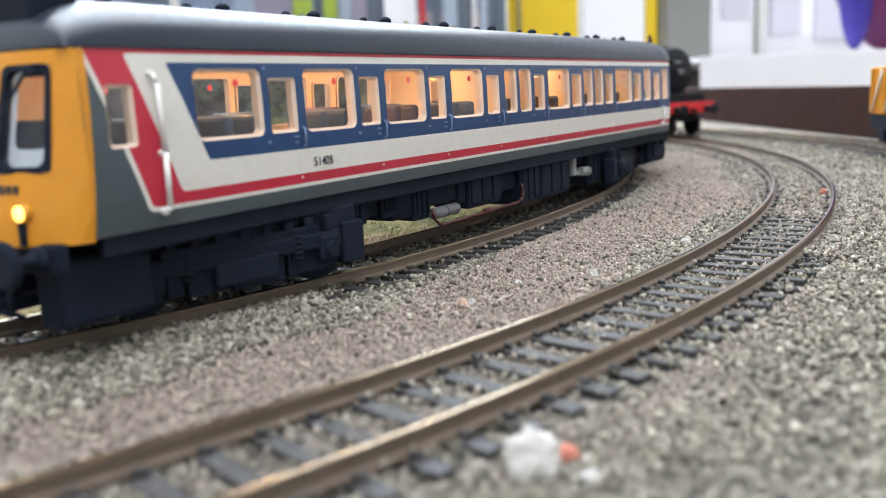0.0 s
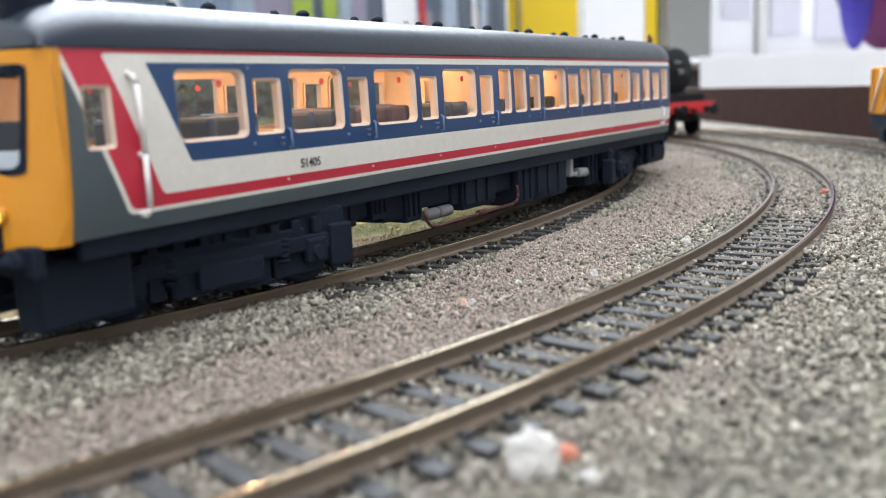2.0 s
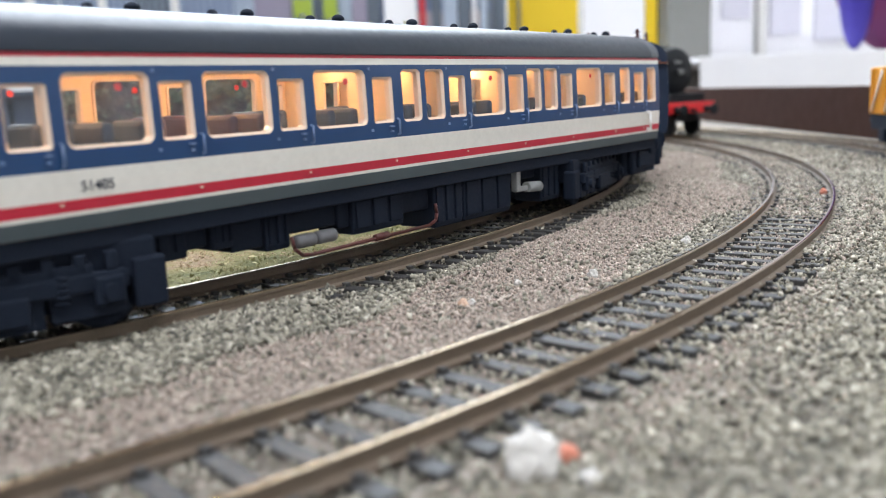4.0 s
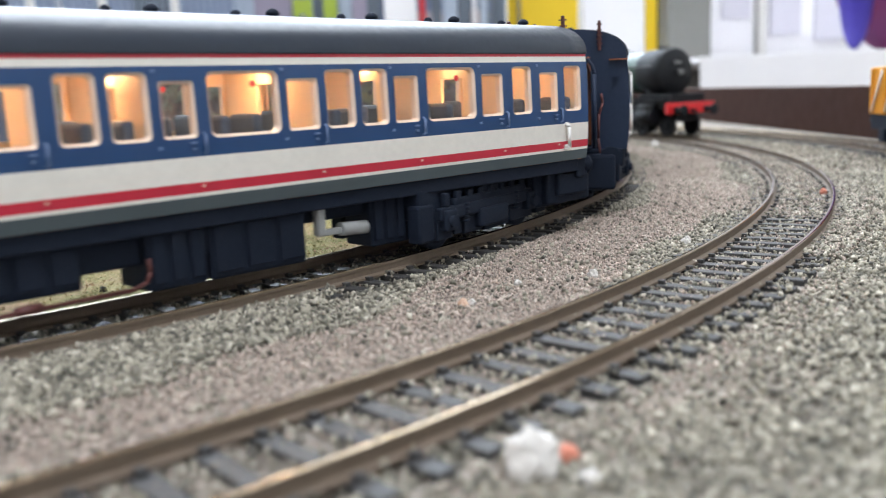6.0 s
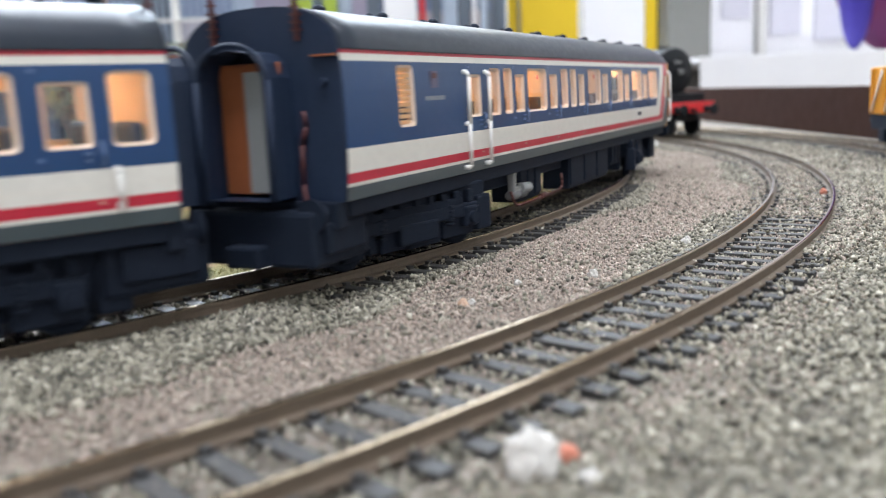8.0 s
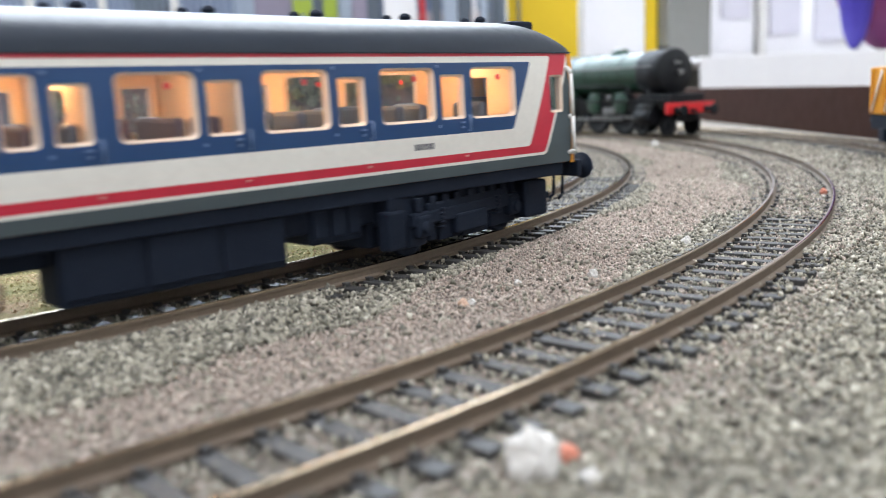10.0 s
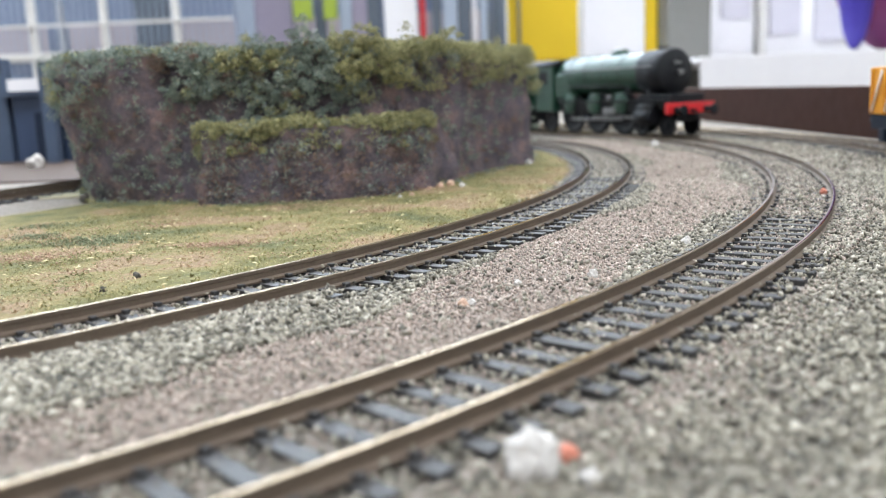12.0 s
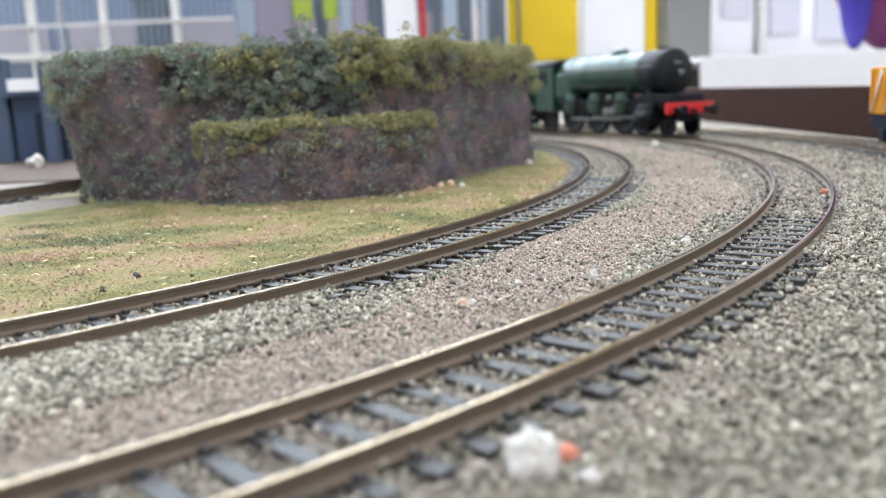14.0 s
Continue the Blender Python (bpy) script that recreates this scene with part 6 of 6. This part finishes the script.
simple("yellow_screen", "bright yellow cloth-covered exhibition screen", "screen", [(0.0828 * K, 0.1600 * K, Y, Y + 0.03, 0.105, 0.9), (0.120 * K, 0.124 * K, Y + 0.01, Y + 0.02, FLOOR, 0.105)], M["panel_yellow"])
simple("panel_post", "dark upright between yellow display panels", "post", [(0.0925 * K, 0.0960 * K, Y - 0.02, Y - 0.005, FLOOR, 0.9)], M["pillar"])
simple("notice_board", "plain white free-standing notice board", "notice board", [(0.1650 * K, 0.2340 * K, Y, Y + 0.03, 0.06, 0.9), (0.198 * K, 0.202 * K, Y + 0.01, Y + 0.02, FLOOR, 0.06)], M["panel_white"])
simple("yellow_screen", "narrow bright yellow cloth-covered exhibition screen", "screen", [(0.2345 * K, 0.2480 * K, Y, Y + 0.03, 0.10, 0.9), (0.240 * K, 0.243 * K, Y + 0.01, Y + 0.02, FLOOR, 0.10)], M["panel_yellow"])
simple("pillar", "grey painted pillar", "pillar", [(0.2490 * K, 0.2960 * K, Y - 0.10, Y + 0.05, FLOOR, CEIL)], M["pillar"], 0.01)


def ceiling_light(x, y, w, d):
    """A long fitting added, unseen, over a ceiling lamp: a white housing with rims."""
    f = tagged(new("ceiling_light"), "long white ceiling fitting added over an unseen lamp", "ceiling light", "ceiling lights")
    bm = bmesh.new()
    box(bm, x - w / 2, x + w / 2, y - d / 2, y + d / 2, CEIL - 0.03, CEIL, 0.004)
    part("housing", bm, M["panel_white"], f)
    for e in (-1, 1):
        bm = bmesh.new()
        box(bm, x - w / 2, x + w / 2, y + e * d / 2 - 0.01, y + e * d / 2 + 0.01, CEIL - 0.09, CEIL, 0.002)
        part("rim", bm, M["panel_white"], f)


ceiling_light(0.2, -1.0, 2.7, 0.9)
ceiling_light(-0.3, 2.2, 3.3, 1.0)


def trestle(x, y):
    """A folding wooden trestle that carries the baseboard."""
    t = tagged(new("trestle"), "plain wooden trestle under the layout baseboard", "trestle", "layout trestles")
    for dx in (-0.28, 0.28):
        for dy in (-0.16, 0.16):
            bm = bmesh.new()
            tube(bm, (x + dx, y + dy, FLOOR), (x + dx, y + dy * 0.2, GZ - 0.06), 0.018, seg=8)
            part("leg", bm, M["brown_board"], t)
    bm = bmesh.new()
    box(bm, x - 0.32, x + 0.32, y - 0.04, y + 0.04, GZ - 0.075, GZ - 0.012, 0.003)
    part("beam", bm, M["brown_board"], t)


for tx, ty in ((-1.0, -0.2), (-0.25, -0.2), (-1.0, 1.3), (-0.25, 1.3)):
    trestle(tx, ty)


def white_furniture():
    screen = tagged(new("white_screen"), "tall white folding screen with narrow posts", "screen")
    for x0, x1 in ((0.76, 0.895), (0.922, 1.30), (1.33, 2.2)):
        bm = bmesh.new()
        box(bm, x0, x1, 2.52, 2.55, FLOOR + 0.02, 1.2, 0.004)
        part("panel", bm, M["panel_white"], screen)
    for x in (0.9085, 1.315, 0.75):
        bm = bmesh.new()
        box(bm, x - 0.010, x + 0.010, 2.49, 2.56, FLOOR, 1.2, 0.004)
        part("post", bm, M["wall"], screen)
    for x0, x1, z0, z1 in ((0.800, 0.880, 0.20, 0.34), (0.935, 1.02, 0.15, 0.30), (1.06, 1.20, 0.13, 0.25)):
        bm = bmesh.new()
        box(bm, x0, x1, 2.508, 2.518, z0, z1)
        part("paper_sheet", bm, M["poster_grey"], screen, "pale grey printed sheet")
    table = tagged(new("covered_table"), "long table under a plain white cloth", "table")
    bm = bmesh.new()
    box(bm, 0.52, 2.2, 1.75, 2.45, 0.065, 0.078, 0.003)
    part("tabletop", bm, M["panel_white"], table)
    bm = bmesh.new()
    n = 80
    top = [bm.verts.new((0.515 + 1.69 * i / n, 1.744 + 0.006 * math.sin(i * 1.1) * 0.3, 0.077)) for i in range(n + 1)]
    low = [bm.verts.new((0.515 + 1.69 * i / n, 1.738 + 0.008 * math.sin(i * 1.1), -0.90)) for i in range(n + 1)]
    for i in range(n):
        bm.faces.new((top[i], top[i + 1], low[i + 1], low[i])).smooth = True
    part("cloth", bm, M["panel_white"], table, "white cloth hanging in soft folds")
    for x in (0.58, 2.1):
        for y in (1.80, 2.40):
            bm = bmesh.new()
            box(bm, x - 0.02, x + 0.02, y - 0.02, y + 0.02, FLOOR, 0.066, 0.003)
            part("leg", bm, M["pillar"], table)


white_furniture()


def build_hall_back():
    y = 2.2
    for kx in (-0.4434, -0.3640, -0.2840):
        simple("window_post", "slim white glazing post", "post", [((kx - 0.004) * y, (kx + 0.004) * y, y, y + 0.02, FLOOR, 0.9)], M["white"])
    simple("window_rail", "white horizontal glazing rail", "rail", [(-0.56 * y, -0.30 * y, y - 0.005, y + 0.02, 0.145, 0.165)], M["white"])
    for i in range(38):
        kx = -0.50 + i * 0.0078
        simple("railing_bar", "thin pale upright railing bar", "railing", [((kx - 0.0008) * y, (kx + 0.0008) * y, y + 0.06, y + 0.065, FLOOR, 0.9)], M["steel_blue"], 0, group="railing bars")
    y = 2.3
    dark, pale, cloth = "dark blue-grey painted column", "pale blue-grey painted column", "plain mauve hanging cloth"
    for k0, k1, mat, nm, lb in ((-0.330, -0.292, "post_blue", "column", dark), (-0.2185, -0.1968, "steel_blue", "column", pale), (-0.1968, -0.156, "mauve", "hanging_cloth", cloth), (-0.1305, -0.1195, "post_blue", "column", dark), (-0.1030, -0.0900, "steel_blue", "column", pale),
                                (-0.0893, -0.0725, "mauve", "hanging_cloth", cloth), (-0.0725, -0.0580, "post_blue", "column", dark), (-0.0540, -0.0180, "panel_white", "poster", "plain white hanging poster"), (-0.0150, -0.0084, "beam_red", "banner", "thin red banner edge"), (-0.0015, 0.0090, "post_blue", "column", dark),
                                (0.0109, 0.0270, "steel_blue", "column", pale), (0.0277, 0.0415, "post_blue", "column", dark), (0.0440, 0.0480, "panel_white", "column", "slim white painted column"), (0.0520, 0.0600, "steel_blue", "column", pale), (0.0676, 0.0800, "post_blue", "column", dark)):
        simple(nm, lb, nm.replace("_", " "), [(k0 * y, k1 * y, y, y + 0.04, FLOOR, 1.0)], M[mat])
    simple("sign_board", "small lime green sign on a post", "sign", [(-0.152 * y, -0.131 * y, y - 0.03, y - 0.02, 0.222, 0.275), (-0.141 * y, -0.139 * y, y - 0.03, y - 0.02, FLOOR, 0.215)], M["lime"], 0.002)
    simple("sign_board", "small lime green sign on a post", "sign", [(-0.119 * y, -0.104 * y, y - 0.03, y - 0.02, 0.222, 0.275), (-0.112 * y, -0.110 * y, y - 0.03, y - 0.02, FLOOR, 0.215)], M["lime"], 0.002)
    simple("window_rail", "thin white horizontal glazing rail", "rail", [(-0.56 * 2.2, -0.22 * 2.2, 2.19, 2.2, 0.225, 0.232)], M["white"], 0)
    back = tagged(new("back_screen"), "row of pale blue-grey screens across the hall", "screen")
    for i in range(8):
        bm = bmesh.new()
        box(bm, -2.4 + i * 0.325, -2.4 + i * 0.325 + 0.31, 2.70, 2.74, FLOOR, 1.0, 0.004)
        part("panel", bm, M["pane_blue"], back)
        bm = bmesh.new()
        box(bm, -2.4 + i * 0.325 + 0.02, -2.4 + i * 0.325 + 0.28, 2.690, 2.698, 0.175, 0.268)
        part("printed_sheet", bm, M["poster_pink"], back, "pale pink printed sheet")
        bm = bmesh.new()
        box(bm, -2.405 + i * 0.325 - 0.007, -2.405 + i * 0.325 + 0.004, 2.69, 2.75, FLOOR, 1.02, 0.002)
        part("post", bm, M["white"], back)
    # the yard at the back of the layout, left of the bank
    simple("yard_earth", "dark brown earth in the back yard", "earth", [(-1.2, -0.155, 0.435, 1.5, GZ - 0.002, GZ + 0.0008)], M["earth"], 0, "stuff")
    simple("sand_strip", "pale sandy strip beside the back track", "sand", [(-0.60, -0.128, 0.352, 0.372, GZ - 0.002, GZ + 0.0006)], M["sand"], 0, "stuff")
    shed = tagged(new("engine_shed"), "dark slate-blue model shed in the yard", "model building")
    for nm, d, mt in (("wall", (-0.285, -0.235, 0.60, 0.75, GZ, 0.040), "navy_box"), ("roof", (-0.290, -0.230, 0.595, 0.755, 0.040, 0.046), "slate_blue"), ("door", (-0.270, -0.252, 0.597, 0.6005, GZ, 0.030), "end_blue_black")):
        bm = bmesh.new()
        box(bm, *d, 0.0008)
        part(nm, bm, M[mt], shed)
    simple("yard_post", "tall dark grey post in the yard", "post", [(-0.300, -0.288, 0.60, 0.612, GZ, 0.066)], M["slate_blue"], 0.001)
    simple("yard_post", "tall dark grey post in the yard", "post", [(-0.255, -0.247, 0.575, 0.583, GZ, 0.062)], M["slate_blue"], 0.001)
    simple("white_sheet", "white sheet beside the dark shed", "paper", [(-0.283, -0.262, 0.592, 0.5935, 0.044, 0.052)], M["panel_white"], 0)
    pebble("white_pebble", "white lump on the yard earth", (-0.242, 0.53, GZ + 0.003), 0.005, M["chalk"], 31)
    bm = bmesh.new()
    bmesh.ops.create_uvsphere(bm, u_segments=24, v_segments=16, radius=0.14)
    for v in bm.verts:
        v.co = Vector((v.co.x * 1.0, v.co.y * 0.7, v.co.z * 1.6)) * (1 + 0.08 * noise.noise(v.co * 9))
    ob = obj_from("carrier_bag", bm, M["purple"], smooth=True)
    ob.location = (0.975, 1.90, 0.30)
    tagged(ob, "purple and red carrier bag on the white table", "bag")
    bm = bmesh.new()
    bmesh.ops.create_uvsphere(bm, u_segments=24, v_segments=16, radius=0.035)
    for v in bm.verts:
        v.co = Vector((v.co.x, v.co.y, v.co.z * 4.4)) * (1 + 0.08 * noise.noise(v.co * 12))
    ob = obj_from("blue_bag", bm, M["royal"], smooth=True)
    ob.location = (0.868, 1.86, 0.235)
    tagged(ob, "royal blue bag on the white table", "bag")


build_hall_back()
build_track("back_track", "dull brown model railway track behind the bank", back_point, 0.010, -0.25, 0.26, 0.02, 0.0062, 0.0142)


def hall_windows():
    for i in range(4):
        x0 = -3.1 + i * 0.975
        w = tagged(new("window_1"), "tall bright hall window", "window", "hall windows", "structure")
        bm = bmesh.new()
        for d in ((x0, x0 + 0.05, FAR - 0.01, FAR + 0.06, 0.5, 2.7), (x0 + 0.925, x0 + 0.975, FAR - 0.01, FAR + 0.06, 0.5, 2.7), (x0 + 0.05, x0 + 0.925, FAR - 0.01, FAR + 0.06, 0.5, 0.55), (x0 + 0.05, x0 + 0.925, FAR - 0.01, FAR + 0.06, 2.65, 2.7), (x0 + 0.05, x0 + 0.925, FAR, FAR + 0.05, 1.28, 1.32)):
            box(bm, *d)
        part("window_frame", bm, M["white"], w)
        bm = bmesh.new()
        box(bm, x0 + 0.05, x0 + 0.925, FAR + 0.05, FAR + 0.055, 0.55, 2.65)
        part("pane", bm, M["day"], w)


hall_windows()
# ---- movement ----
S_ROWS = [(0, -0.1336), (1.0, -0.1336), (1.5, -0.1336), (1.7, -0.1330), (2.0, -0.1308), (2.5, -0.1250), (3.0, -0.1160), (3.2, -0.1120), (5.5, -0.0480), (6.0, -0.0254), (6.5, -0.0018),
          (7.0, 0.0228), (7.5, 0.0513), (8.0, 0.0846), (8.2, 0.0991), (10.3, 0.2655), (10.5, 0.2815), (11.0, 0.3255), (11.3, 0.3535), (11.4, 0.3628), (11.5, 0.3720), (14.0, 0.6150)]


def travelled(t):
    """How far the leading coach has come at t seconds: a smooth curve through S_ROWS."""
    T = [r[0] for r in S_ROWS]
    S = [r[1] for r in S_ROWS]
    n = len(T)
    d = [(S[i + 1] - S[i]) / (T[i + 1] - T[i]) for i in range(n - 1)]
    m = [d[0]] + [0.0 if d[i - 1] * d[i] <= 0 else (d[i - 1] * (T[i + 1] - T[i]) + d[i] * (T[i] - T[i - 1])) / (T[i + 1] - T[i - 1]) for i in range(1, n - 1)] + [d[-1]]
    for i in range(n - 1):
        if t <= T[i + 1] or i == n - 2:
            h = T[i + 1] - T[i]
            u = (t - T[i]) / h
            return (2 * u ** 3 - 3 * u * u + 1) * S[i] + (u ** 3 - 2 * u * u + u) * h * m[i] + (-2 * u ** 3 + 3 * u * u) * S[i + 1] + (u ** 3 - u * u) * h * m[i + 1]


def coach_pose(s):
    """The pose of a coach whose middle is s along the track: its two bogies ride on the rails."""
    a, b = track_point(s + BOGIE)[0], track_point(s - BOGIE)[0]
    c, d = (a + b) / 2, a - b
    return Matrix.Translation((c.x, c.y, 0)) @ Matrix.Rotation(math.atan2(d.y, d.x), 4, "Z")


def motions():
    times = [i / 10 for i in range(141)]
    for coach, lag in ((front_coach, 0.0), (rear_coach, SEPARATION)):
        walk(coach, [(t, coach_pose(travelled(t) - lag)) for t in times])
        for child in coach.children:
            if not child.name.startswith("bogie"):
                continue
            x = BOGIE if child.location.x > 0 else -BOGIE
            rows = []
            for t in times:
                s = travelled(t) - lag
                d = track_point(s + x)[1]
                e = track_point(s + BOGIE)[0] - track_point(s - BOGIE)[0]
                rows.append((t, pose(x, 0, 0, 0, 0, math.degrees(math.atan2(e.x * d.y - e.y * d.x, e.dot(d))))))
            walk(child, rows)
            for wheel in child.children:
                if wheel.name.startswith("wheelset"):
                    wx = wheel.location.x
                    walk(wheel, [(t, pose(wx, 0, WHEEL_R) @ Matrix.Rotation((travelled(t) + 0.1336) / WHEEL_R, 4, "Y")) for t in times])


motions()
